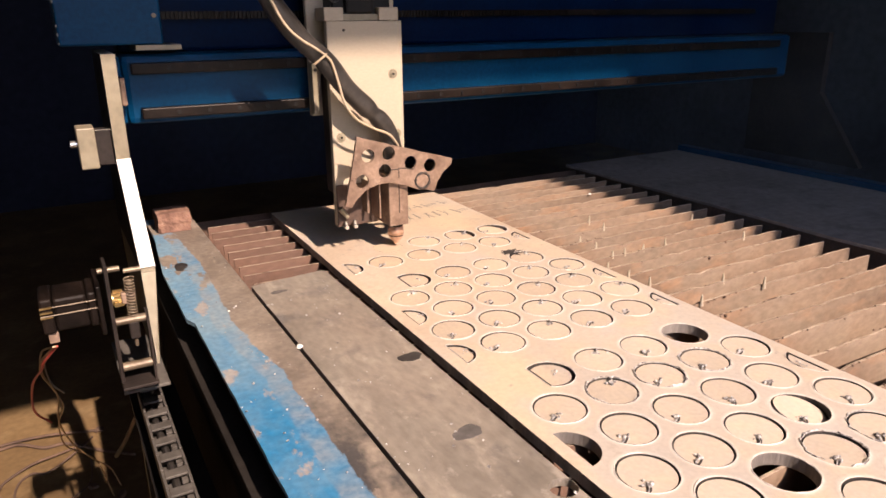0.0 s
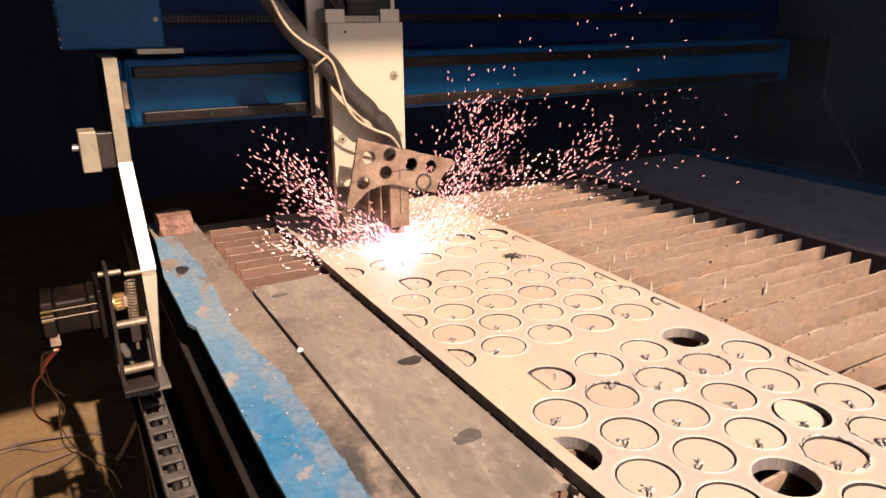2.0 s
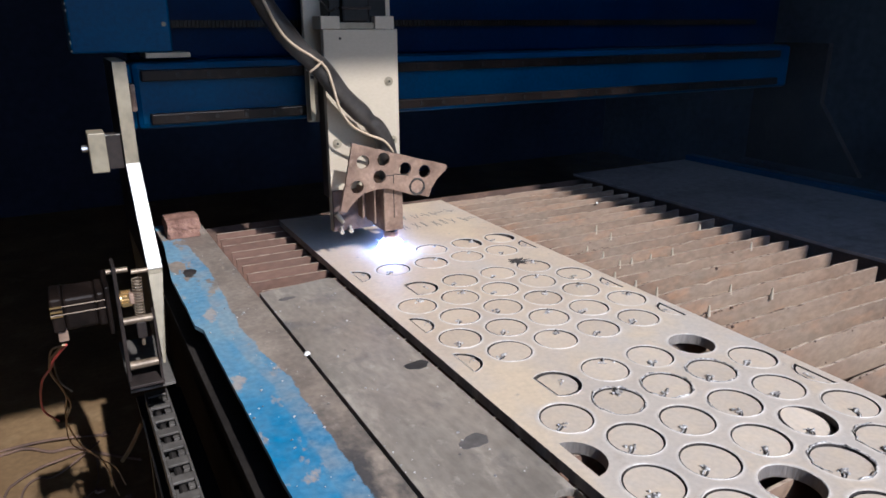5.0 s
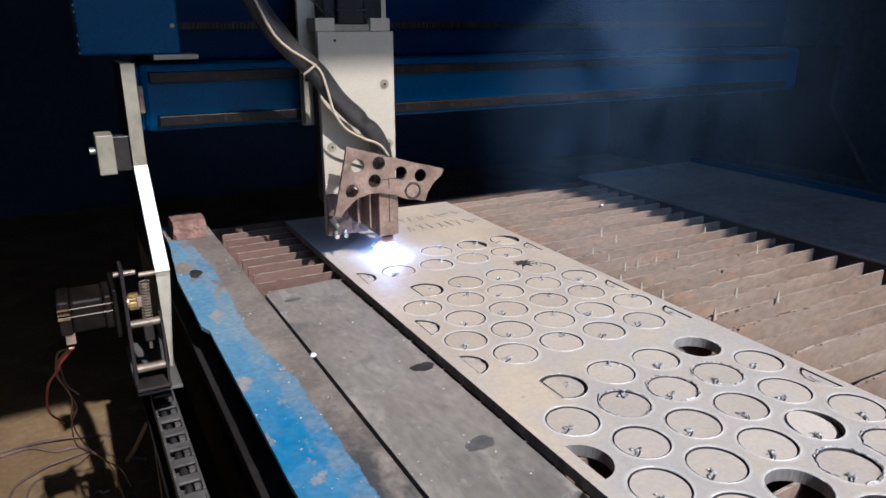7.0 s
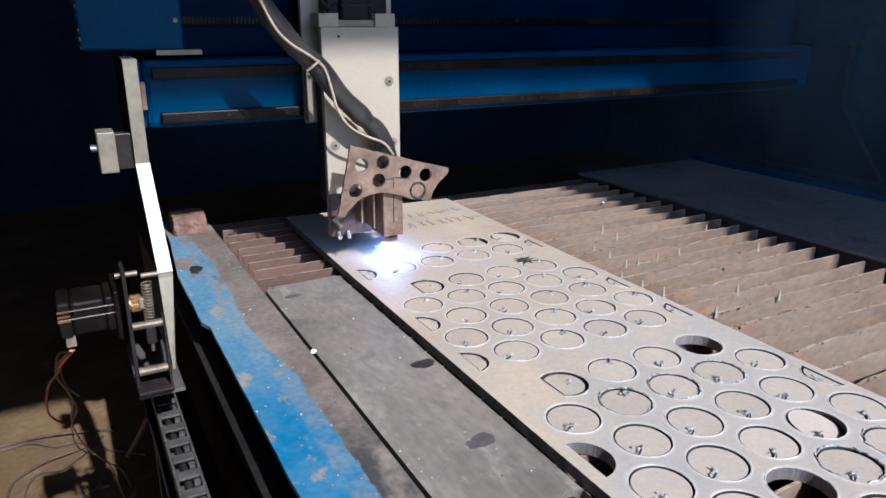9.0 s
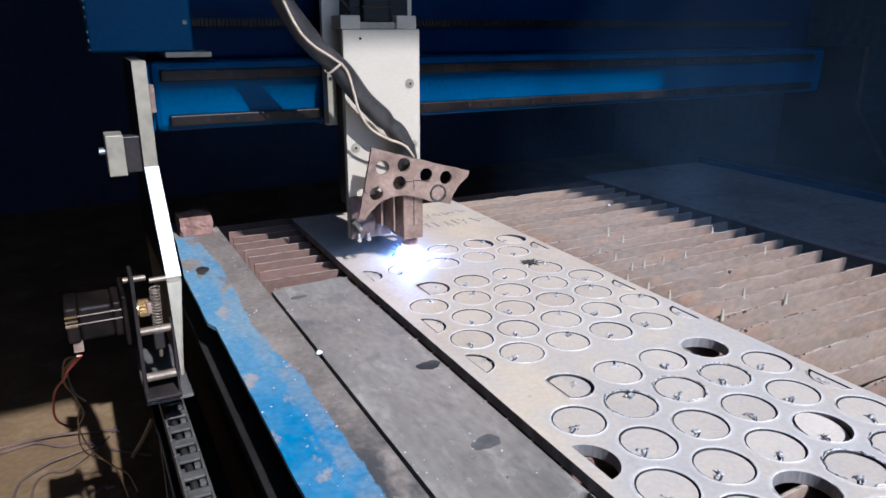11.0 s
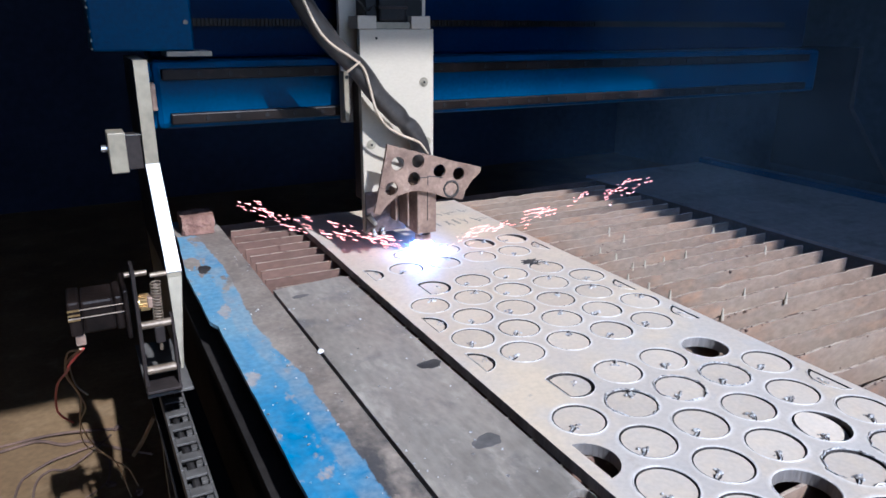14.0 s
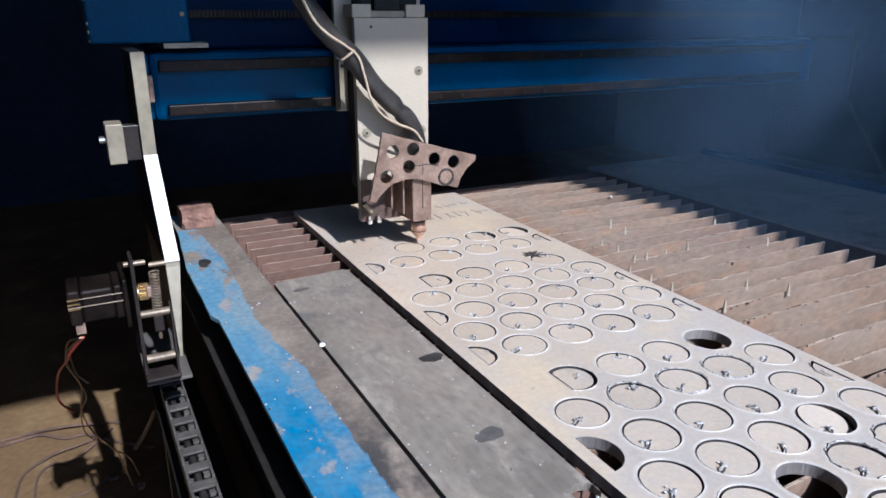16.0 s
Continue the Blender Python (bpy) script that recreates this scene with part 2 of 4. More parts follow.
    inner = node(m, "MapRange", From_Min=0.026, From_Max=0.022)
    l.new(inside, inner.inputs["Value"])
    blend(m, (0.30, 0.29, 0.27), calc("MULTIPLY", calc("MULTIPLY", inner.outputs[0], paint.outputs[0]), patches(m, 30, 0.35, 0.65, 7, 0.65)), strength=0.55)
    blend(m, (0.40, 0.33, 0.27), patches(m, 33, 0.60, 0.66, 7, 0.6, (1, 0.55, 1), (1.2, 0, 0)), strength=0.75)
    return m


RAILBLUE = rail_paint()
ALU = material("brushed_steel", (0.43, 0.375, 0.288), (0.465, 0.408, 0.316), 0.62, 0.0, 4, 160, 0.02, (0.40, 0.35, 0.275), (0.62, 0.8), stretch=(1, 1, 2), spread=0.0, spec=0.35, grain=(0.96, 1.03))
LEGSTEEL = material("pale_steel", (0.235, 0.205, 0.145), (0.315, 0.28, 0.205), 0.5, 0.1, 8, 70, 0.1, spread=0.04)
WHITE = material("white_and_sun_highlight", (0.84, 0.83, 0.80), (0.90, 0.89, 0.87), 0.25, 0.0, 8, 90, 0.03, spread=0.0)
BROWNSTEEL = material("heat_stained_steel", (0.165, 0.108, 0.078), (0.30, 0.21, 0.155), 0.6, 0.2, 26, 160, 0.35, (0.38, 0.28, 0.215), (0.57, 0.72), spread=0.05)
BLACK = material("black_enamel", (0.008, 0.008, 0.009), (0.016, 0.015, 0.015), 0.45, 0.0, 20, 120, 0.1, spread=0.0, spec=0.2)
DARK = material("dark_steel", (0.022, 0.018, 0.017), (0.040, 0.032, 0.029), 0.5, 0.05, 14, 120, 0.2, spec=0.2)
NEARBLACK = material("near_black_rail_and_motor", (0.006, 0.0045, 0.004), (0.016, 0.011, 0.009), 0.42, 0.05, 14, 120, 0.2, (0.03, 0.02, 0.016), (0.6, 0.7), spread=0.0, spec=0.15)
DULL = material("dull_steel", (0.13, 0.10, 0.07), (0.22, 0.175, 0.125), 0.4, 0.35, 30, 200, 0.1)
MATTBLACK = material("matt_black_paint", (0.016, 0.0145, 0.014), (0.028, 0.025, 0.023), 0.9, 0.0, 9, 90, 0.3, (0.022, 0.018, 0.015), (0.58, 0.7), spread=0.0, spec=0.03)
RUBBER = material("black_hose_rubber", (0.025, 0.023, 0.022), (0.05, 0.045, 0.042), 0.38, 0.0, 30, 150, 0.15)
CHROME = material("bright_steel", (0.55, 0.54, 0.52), (0.7, 0.69, 0.67), 0.25, 0.9, 20, 200, 0.05)
BRASS = material("dull_brass", (0.35, 0.24, 0.10), (0.5, 0.36, 0.16), 0.35, 0.8, 30, 200, 0.1)
COPPER = material("worn_copper_cup", (0.50, 0.31, 0.21), (0.66, 0.46, 0.34), 0.5, 0.3, 40, 200, 0.2)
BEIGE = material("beige_cable", (0.42, 0.33, 0.23), (0.52, 0.42, 0.30), 0.5, 0.0, 20, 100, 0.05)
REDWIRE = material("red_wire", (0.42, 0.05, 0.04), (0.52, 0.08, 0.06), 0.45, 0.0, 20, 100, 0.05)
TANWIRE = material("tan_wire", (0.30, 0.19, 0.08), (0.38, 0.25, 0.12), 0.5, 0.0, 20, 100, 0.05)
BRICK = material("fired_clay", (0.15, 0.08, 0.058), (0.25, 0.145, 0.105), 0.95, 0.0, 30, 160, 1.0, (0.33, 0.235, 0.18), (0.6, 0.72))
FLOOR = material("dusty_concrete", (0.11, 0.068, 0.028), (0.18, 0.117, 0.052), 0.9, 0.0, 3, 50, 0.4, (0.22, 0.152, 0.075), (0.55, 0.75))
WALL = material("bounce_plaster", (0.13, 0.122, 0.115), (0.19, 0.18, 0.17), 0.9, 0.0, 1.2, 20, 0.2, spec=0.1)
FARWALL = material("haze_blue_plaster", (0.026, 0.032, 0.056), (0.044, 0.053, 0.09), 0.9, 0.0, 0.8, 20, 0.2, spec=0.1)
SIDEWALL = material("haze_grey_plaster", (0.06, 0.06, 0.072), (0.095, 0.095, 0.11), 0.9, 0.0, 0.8, 20, 0.2, spec=0.1)
CHAIN = material("shaded_grey_plastic", (0.07, 0.065, 0.06), (0.115, 0.107, 0.098), 0.55, 0.0, 30, 150, 0.1)
TRAY = material("sooty_water_tray", (0.02, 0.018, 0.016), (0.045, 0.04, 0.035), 0.8, 0.0, 6, 60, 0.3)
GREYSHEET = material("dusty_grey_sheet", (0.18, 0.165, 0.16), (0.25, 0.23, 0.225), 0.85, 0.0, 4, 60, 0.15, (0.12, 0.105, 0.10), (0.58, 0.75))
MARKER = material("grey_marker", (0.20, 0.19, 0.17), (0.27, 0.255, 0.23), 0.8, 0.0, 40, 200, 0.1)
ARC = glowing("plasma_arc", (0.50, 0.64, 1.0), 32.0)
RAY = glowing("arc_ray", (0.20, 0.33, 1.0), 3.0)
BLOOM = glowing_gas("glowing_gas", (0.42, 0.50, 1.0), 0.55, 0.085)
SPARK = glowing("hot_spark", (1.0, 0.38, 0.33), 1.7)
JETSPARK = glowing("orange_spark", (1.0, 0.30, 0.20), 5.0)
HOTSPARK = glowing("white_hot_spark", (1.0, 0.56, 0.42), 4.0)

# ---- mesh helpers ----
BASE = {}


def thing(name, at, label, category, group="", kind=""):
    ob = new(name)
    ob.location = at
    ob.empty_display_size = 0.05
    BASE[ob] = Vector(at)
    return tagged(ob, label, category, group, kind)


def finish(name, bm, mat, smooth=False):
    me = bpy.data.meshes.new(name)
    bmesh.ops.recalc_face_normals(bm, faces=bm.faces)
    for f in bm.faces:
        f.smooth = smooth
    bm.to_mesh(me)
    bm.free()
    for m in (mat if isinstance(mat, (list, tuple)) else (mat,)):
        me.materials.append(m)
    return me


def part(name, bm, mat, parent, label="", smooth=False):
    """Links a bmesh, built in world coordinates, as one mesh object under a thing or a part."""
    base = BASE[parent]
    bmesh.ops.translate(bm, verts=bm.verts, vec=-base)
    ob = new(name, finish(name, bm, mat, smooth))
    ob.parent = parent
    BASE[ob] = base
    return tagged(ob, label)


def single(name, bm, mat, at, label, category, group="", kind="", smooth=False):
    """A thing that is one mesh, built in world coordinates, with its origin at the given place."""
    bmesh.ops.translate(bm, verts=bm.verts, vec=-Vector(at))
    ob = new(name, finish(name, bm, mat, smooth))
    ob.location = at
    BASE[ob] = Vector(at)
    return tagged(ob, label, category, group, kind)


def box(x0, x1, y0, y1, z0, z1, bevel=0.0, bm=None, turn=None):
    bm = bm or bmesh.new()
    c = Vector(((x0 + x1) / 2, (y0 + y1) / 2, (z0 + z1) / 2))
    m = Matrix.Translation(c) @ (turn or Matrix()) @ Matrix.Diagonal((x1 - x0, y1 - y0, z1 - z0, 1))
    vs = bmesh.ops.create_cube(bm, size=1, matrix=m)["verts"]
    if bevel:
        es = list({e for v in vs for e in v.link_edges})
        bmesh.ops.bevel(bm, geom=es, offset=bevel, segments=2, affect="EDGES", profile=0.5)
    return bm


def rod(a, b, r, n=16, bm=None, r2=None):
    bm = bm or bmesh.new()
    a, b = Vector(a), Vector(b)
    m = Matrix.Translation((a + b) / 2) @ (b - a).to_track_quat("Z", "Y").to_matrix().to_4x4()
    bmesh.ops.create_cone(bm, cap_ends=True, segments=n, radius1=r, radius2=r if r2 is None else r2, depth=(b - a).length, matrix=m)
    return bm


def smooth_path(pts, per=8):
    """Catmull-Rom through the points."""
    p = [Vector(q) for q in pts]
    p = [2 * p[0] - p[1]] + p + [2 * p[-1] - p[-2]]
    out = []
    for i in range(1, len(p) - 2):
        for k in range(per):
            t = k / per
            out.append(0.5 * (2 * p[i] + (p[i + 1] - p[i - 1]) * t + (2 * p[i - 1] - 5 * p[i] + 4 * p[i + 1] - p[i + 2]) * t * t + (3 * p[i] - p[i - 1] - 3 * p[i + 1] + p[i + 2]) * t ** 3))
    out.append(p[-2])
    return out


def tube(pts, r, n=8, per=8, bm=None, sag=None):
    """A round tube along a smooth path; sag, if given, scales the radius along the way."""
    bm = bm or bmesh.new()
    path = smooth_path(pts, per) if per > 1 else [Vector(p) for p in pts]
    rings, up = [], Vector((0.31, 0.2, 0.93))
    for i, c in enumerate(path):
        d = (path[min(i + 1, len(path) - 1)] - path[max(i - 1, 0)]).normalized()
        s = d.cross(up).normalized()
        u = s.cross(d)
        k = r * (sag(i / (len(path) - 1)) if sag else 1)
        rings.append([bm.verts.new(c + k * (math.cos(a) * s + math.sin(a) * u)) for a in (2 * math.pi * j / n for j in range(n))])
    for p, q in zip(rings, rings[1:]):
        for j in range(n):
            bm.faces.new((p[j], p[(j + 1) % n], q[(j + 1) % n], q[j]))
    bm.faces.new(rings[0])
    bm.faces.new(rings[-1])
    return bm


def prism(outline, holes, place, depth, edge_index=0, dark_from=None):
    """A flat plate with real holes: outline and holes in its plane, place maps (u, v, w) to the world, w from 0 to -depth."""
    bm = bmesh.new()
    loops = []
    for loop in [outline] + list(holes):
        vs = [bm.verts.new((u, v, 0)) for u, v in loop]
        loops.append(vs)
        for a, b in zip(vs, vs[1:] + vs[:1]):
            bm.edges.new((a, b))
    bmesh.ops.triangle_fill(bm, use_beauty=True, use_dissolve=False, edges=bm.edges[:])
    top = bm.faces[:]
    low = {}
    for vs in loops:
        for v in vs:
            low[v] = bm.verts.new((v.co.x, v.co.y, -depth))
    for f in top:
        bm.faces.new([low[v] for v in reversed(f.verts)])
    for n, vs in enumerate(loops):
        for a, b in zip(vs, vs[1:] + vs[:1]):
            bm.faces.new((a, b, low[b], low[a])).material_index = edge_index if dark_from is None or n < dark_from else edge_index + 1
    for v in bm.verts:
        v.co = place @ v.co
    return bm


def circle(x, y, r, n=32, a0=0.0, a1=2 * math.pi, closed=True):
    k = n if closed else n + 1
    return [(x + r * math.cos(a0 + (a1 - a0) * i / n), y + r * math.sin(a0 + (a1 - a0) * i / n)) for i in range(k)]


def lump(at, r, rng, bm=None, flat=0.6, sub=1):
    bm = bm or bmesh.new()
    vs = bmesh.ops.create_icosphere(bm, subdivisions=sub, radius=r, matrix=Matrix.Translation(at))["verts"]
    for v in vs:
        d = v.co - Vector(at)
        d *= rng.uniform(0.6, 1.35)
        d.z *= flat
        v.co = Vector(at) + d
    return bm


# ---- the shed ----
TOP = 0.80          # top of the plate that is cut
YN, YS, XW, XE, HIGH = 5.2, -1.2, -2.8, 4.6, 4.2


def structure(name, bm, mat, label, category):
    return single(name, bm, mat, (0, 0, 0), label, category, kind="structure")


def shed():
    structure("floor", box(XW, XE, YS - 3, YN, -0.2, 0), FLOOR, "dusty brown concrete workshop floor", "floor")
    structure("wall_north", box(XW, XE, YN, YN + 0.2, 0, HIGH), FARWALL, "dark plastered workshop wall, tinted blue for haze in the air", "wall")
    structure("wall_west", box(XW - 0.2, XW, YS, YN, 0, HIGH), WALL, "plastered workshop wall out of view, pale enough to bounce light", "wall")
    structure("wall_east", box(XE, XE + 0.2, YS, YN, 0, HIGH), SIDEWALL, "dim plastered workshop wall, tinted blue-grey for haze in the air", "wall")
    structure("ceiling", box(XW, XE, YS, YN, HIGH, HIGH + 0.2), WALL, "dark workshop ceiling", "ceiling")
    x0, x1, z1 = -0.45, 1.56, 3.402
    bm = box(XW, x0, YS - 0.2, YS, 0, HIGH)
    box(x1, XE, YS - 0.2, YS, 0, HIGH, bm=bm)
    box(x0, x1, YS - 0.2, YS, z1, HIGH, bm=bm)
    structure("wall_south", bm, WALL, "dark plastered wall with a tall open doorway", "wall")


shed()

# ---- the cutting table ----
PLATE_T = 0.013
SLAT_TOP = TOP - PLATE_T
SLAT_X = (0.243, 1.226)
TABLE_Y = (-0.5, 1.50)
PITCH = 0.0455


def slat_mesh(rng):
    """One upright slat, 4 mm thick, its top burnt into shallow scallops, its right end standing free."""
    bm = bmesh.new()
    n = 60
    rows = []
    x0, x1 = SLAT_X
    bite = [(rng.uniform(x0, x1), rng.uniform(0.004, 0.018), rng.uniform(0.0006, 0.0024)) for _ in range(16)]
    for i in range(n + 1):
        x = x0 + (x1 - x0) * i / n
        z = 0.0
        for c, w, d in bite:
            z -= (d if x > 0.40 else 0.2 * d) * max(0, 1 - ((x - c) / w) ** 2)
        wob = 0.0012 * math.sin(x * 9 + rng.uniform(0, 0.05))
        rows.append([bm.verts.new((x, wob + s * 0.0019, h)) for s, h in ((-1, -0.10), (-1, z), (1, z), (1, -0.10))])
    for a, b in zip(rows, rows[1:]):
        for j in range(4):
            bm.faces.new((a[j], b[j], b[(j + 1) % 4], a[(j + 1) % 4])).material_index = int(j == 1)
    bm.faces.new(rows[0])
    bm.faces.new(rows[-1])
    return finish("slat", bm, [SLAT, WORNEDGE])


def sheet_strip(x_left, x_right, y0, y1, z, thick, rng, n=60, ragged=0.0015):
    """A long flat strip whose left edge is slightly uneven; x_left is a function of y."""
    bm = bmesh.new()
    rows = []
    for i in range(n + 1):
        y = y0 + (y1 - y0) * i / n
        xl = x_left(y) + rng.uniform(-ragged, ragged)
        rows.append([bm.verts.new(v) for v in ((xl, y, z - thick), (xl, y, z), (x_right(y), y, z), (x_right(y), y, z - thick))])
    for a, b in zip(rows, rows[1:]):
        for j in range(4):
            bm.faces.new((a[j], b[j], b[(j + 1) % 4], a[(j + 1) % 4]))
    bm.faces.new(rows[0])
    bm.faces.new(rows[-1])
    return bm


def table():
    rng = random.Random(4)
    t = thing("cutting_table", (0.7, 1.1, 0), "large blue steel cutting table with rusty slats and worn rails", "cutting table")
    y0, y1 = TABLE_Y

    def left(y):
        return 0.121 + (0.007 if y < 0.93 else 0.0) + (0.016 if y > 1.16 else 0.0) * min(1, (y - 1.16) / 0.2 if y > 1.16 else 0)

    part("rail_top", sheet_strip(left, lambda y: 0.2255, y0, y1, TOP - 0.001, 0.006, rng, 90, 0.0005), RAILBLUE, t, "worn blue paint over dusty steel")
    part("side_panel", box(0.138, 0.142, y0, y1, 0.36, TOP - 0.0075), MATTBLACK, t, "dark painted side panel")
    part("inner_panel", box(0.219, 0.223, y0, y1, 0.36, TOP - 0.0075), RUST, t)
    part("side_lip", box(0.126, 0.1375, y0, y1, 0.69, 0.70, 0.002), MATTBLACK, t)
    part("lower_beam", box(0.118, 0.137, y0, y1, 0.36, 0.44, 0.004), MATTBLACK, t)
    part("rack_bar", box(0.112, 0.1375, y0, y1, 0.735, 0.752, 0.001), MATTBLACK, t)
    part("tray", box(0.2235, 1.30, y0, y1, 0.40, 0.41), TRAY, t, "sooty tray under the slats")
    part("right_inner_panel", box(1.262, 1.266, y0, y1, 0.4105, TOP - 0.012), RUST, t)
    part("right_rail_top", sheet_strip(lambda y: 1.232 + 0.004 * math.sin(3 * y), lambda y: 1.655, y0, y1, TOP - 0.003, 0.006, rng, 60, 0.002), GREYSHEET, t, "wide dusty grey sheet")
    part("right_rail_edge", box(1.656, 1.688, y0, y1, TOP - 0.05, TOP + 0.012, 0.003), BLUE, t, "blue painted edge beam")
    part("right_side_panel", box(1.668, 1.672, y0, y1, 0.36, TOP - 0.051), BLUE, t)
    part("end_panel", box(0.2235, 1.655, y1 - 0.004, y1, 0.412, TOP - 0.02), RUST, t)
    for x in (0.17, 1.64):
        for y in (y0 + 0.1, 1.1, y1 - 0.1):
            part("leg", box(x - 0.03, x + 0.03, y - 0.03, y + 0.03, 0, 0.359, 0.003), BLACK, t)
    part("slat_bearer", box(0.2235, 0.242, y0, y1, 0.66, 0.687), RUST, t)
    part("slat_bearer", box(1.2265, 1.2605, y0, y1, 0.66, 0.687), RUST, t)
    meshes = [slat_mesh(rng) for _ in range(6)]
    y = 1.424
    base = BASE[t]
    while y > y0 + 0.1:
        s = new("slat", rng.choice(meshes))
        s.parent = t
        s.location = Vector((rng.uniform(-0.004, 0.004), y + rng.uniform(-0.003, 0.003), SLAT_TOP - rng.uniform(0, 0.002))) - base
        s.rotation_euler = (radians(rng.uniform(-1.5, 1.5)), 0, radians(rng.uniform(-0.3, 0.3)))
        y -= PITCH
    # pegs of frozen slag on the slats, and burnt specks along their tops beside the plate
    for x, row in ((0.934, 8), (0.933, 9), (0.835, 10), (0.834, 11), (0.832, 12), (0.861, 12), (0.906, 12), (0.961, 12), (1.132, 10), (0.781, 13), (0.784, 14), (0.786, 15), (0.80, 17), (1.12, 13), (0.90, 16), (0.94, 17)):
        yy, h = 1.424 - PITCH * row, rng.uniform(0.007, 0.013)
        bm = rod((x, yy - 0.001, SLAT_TOP - 0.006), (x + rng.uniform(-0.001, 0.001), yy - 0.001, SLAT_TOP + h), 0.0032, 9, r2=0.0014)
        lump((x, yy - 0.001, SLAT_TOP + h), 0.0015, rng, bm, 0.8)
        part("slag_peg", bm, ALU, t, "rusty frozen slag")
    part("bead", lump((1.088, 1.236, SLAT_TOP + 0.002), 0.0032, rng, sub=2), WHITE, t, "small white bead")
    bm = bmesh.new()
    for k in range(110):
        yy = 1.424 - PITCH * rng.randrange(8, 26)
        x = 0.757 + abs(rng.gauss(0, 0.13))
        if x < 1.2:
            lump((x, yy - 0.001, SLAT_TOP - rng.uniform(0.0, 0.004)), rng.uniform(0.0008, 0.0016) * (2.2 if k % 9 == 0 else 1.0), rng, bm, 1.0)
    tagged(part("slag_specks", bm, RUST, t, "burnt dark specks"), kind="stuff")
    return t


table()


def blot(x, y, a, b, rng, n=40):
    p, q = rng.uniform(0, 6), rng.uniform(0, 6)
    out = []
    for k in range(n):
        t = 2 * math.pi * k / n
        r = 1 + 0.13 * math.sin(2 * t + p) + 0.09 * math.sin(3 * t + q) + 0.05 * math.sin(7 * t + p)
        out.append((x + a * r * math.cos(t), y + b * r * math.sin(t)))
    return out


def loose_plate():
    """The dark steel plate that lies on the slats beside the rail, with one drilled hole."""
    o = [(0.2318, -0.30), (0.3585, -0.30), (0.3565, 1.035), (0.350, 1.043), (0.2325, 1.030)]
    bm = prism(o, [circle(0.345, 0.403, 0.0133, 24)], Matrix.Translation((0, 0, TOP - 0.004)), 0.0085, 0)
    s = thing("steel_sheet", (0.29, 0.4, SLAT_TOP), "dark grey mill-scale steel sheet lying on the slats", "steel sheet")
    part("sheet", bm, SLAB, s)
    rng = random.Random(8)
    for x, y, a, b, m in ((0.3395, 0.694, 0.014, 0.0115, STAIN), (0.316, 0.519, 0.015, 0.012, FAINT), (0.262, 0.985, 0.012, 0.006, FAINT)):
        part("stain", prism(blot(x, y, a, b, rng), [], Matrix.Translation((0, 0, TOP - 0.0034)), 0.0005), m, s, "dark oil stain")
    r = thing("rail_stain", (0.152, 1.17, TOP), "dark oil stain on the blue rail", "stain")
    part("stain", prism(blot(0.152, 1.17, 0.011, 0.019, rng), [], Matrix.Translation((0, 0, TOP - 0.0004)), 0.0005), STAIN, r)


loose_plate()

# ---- the plate that is being cut ----
RAD, KERFW = 0.0288, 0.0018
PX = (0.369, 0.752)
NEW_AT = (0.4915, 1.083)       # the round that is cut during the clip
NEW_R = 0.0262
FULL = [
    (1.083, (0.564, 0.6395, 0.7125)),
    (1.017, (0.4565, 0.529, 0.6015, 0.674)),
    (0.917, (0.529, 0.6015, 0.674)),
    (0.854, (0.4202, 0.4928, 0.5652, 0.6378, 0.7103)),
    (0.791, (0.4565, 0.529, 0.6015, 0.674)),
    (0.728, (0.4202, 0.4928, 0.5652, 0.6378, 0.7103)),
    (0.665, (0.4565, 0.529, 0.6015, 0.674)),
    (0.568, (0.529, 0.6015, 0.674)),
    (0.504, (0.4202, 0.4928, 0.5652, 0.6378, 0.7103)),
    (0.440, (0.4565, 0.529, 0.6015, 0.674)),
    (0.378, (0.4202, 0.4928, 0.5652, 0.6378, 0.7103)),
    (0.317, (0.4565, 0.529, 0.6015, 0.674)),
    (0.254, (0.4202, 0.4928, 0.5652, 0.6378, 0.7103)),
    (0.191, (0.4565, 0.529, 0.6015, 0.674)),
]
EMPTY_HOLES = {(0.674, 0.568), (0.529, 0.317)}
TILTED = {(0.6395, 1.083): (3, 7), (0.7125, 1.083): (3, 7), (0.6378, 0.378): (9, 6)}
ROUGH = {(0.6378, 0.504), (0.5652, 0.504), (0.4928, 0.504), (0.6015, 0.317), (0.674, 0.317)}


def segment(x, y, r, cut, side, n=26):
    """The part of a circle beyond the straight cut at x = cut: side 1 keeps the right, -1 the left."""
    a = math.acos(max(-1, min(1, (cut - x) / r)))
    return circle(x, y, r, n, -a, a, False) if side > 0 else circle(x, y, r, n, a, 2 * math.pi - a, False)


def offset_loop(loop, d):
    c = Vector((sum(p[0] for p in loop) / len(loop), sum(p[1] for p in loop) / len(loop)))
    out = []
    for p in loop:
        v = Vector(p) - c
        out.append(tuple(c + v * max(0.2, 1 - d / max(v.length, 1e-6))))
    return out


SEGMENTS = [   # loop, open
    (segment(0.384, 1.013, 0.0275, 0.388, 1), False), (segment(0.384, 0.791, 0.0275, 0.388, 1), False),
    (segment(0.384, 0.665, 0.0275, 0.388, 1), False), (segment(0.382, 0.440, 0.030, 0.384, 1), True),
    (segment(0.4565, 0.917, RAD, 0.440, 1), False), (segment(0.4565, 0.568, RAD, 0.440, 1), False),
    (segment(0.748, 1.022, 0.0275, 0.741, -1), False), (segment(0.748, 0.791, 0.0275, 0.739, -1), False),
    (segment(0.748, 0.665, 0.0275, 0.741, -1), False), (segment(0.748, 0.440, 0.0285, 0.741, -1), False),
    (segment(0.384, 0.317, 0.0275, 0.388, 1), False),
]


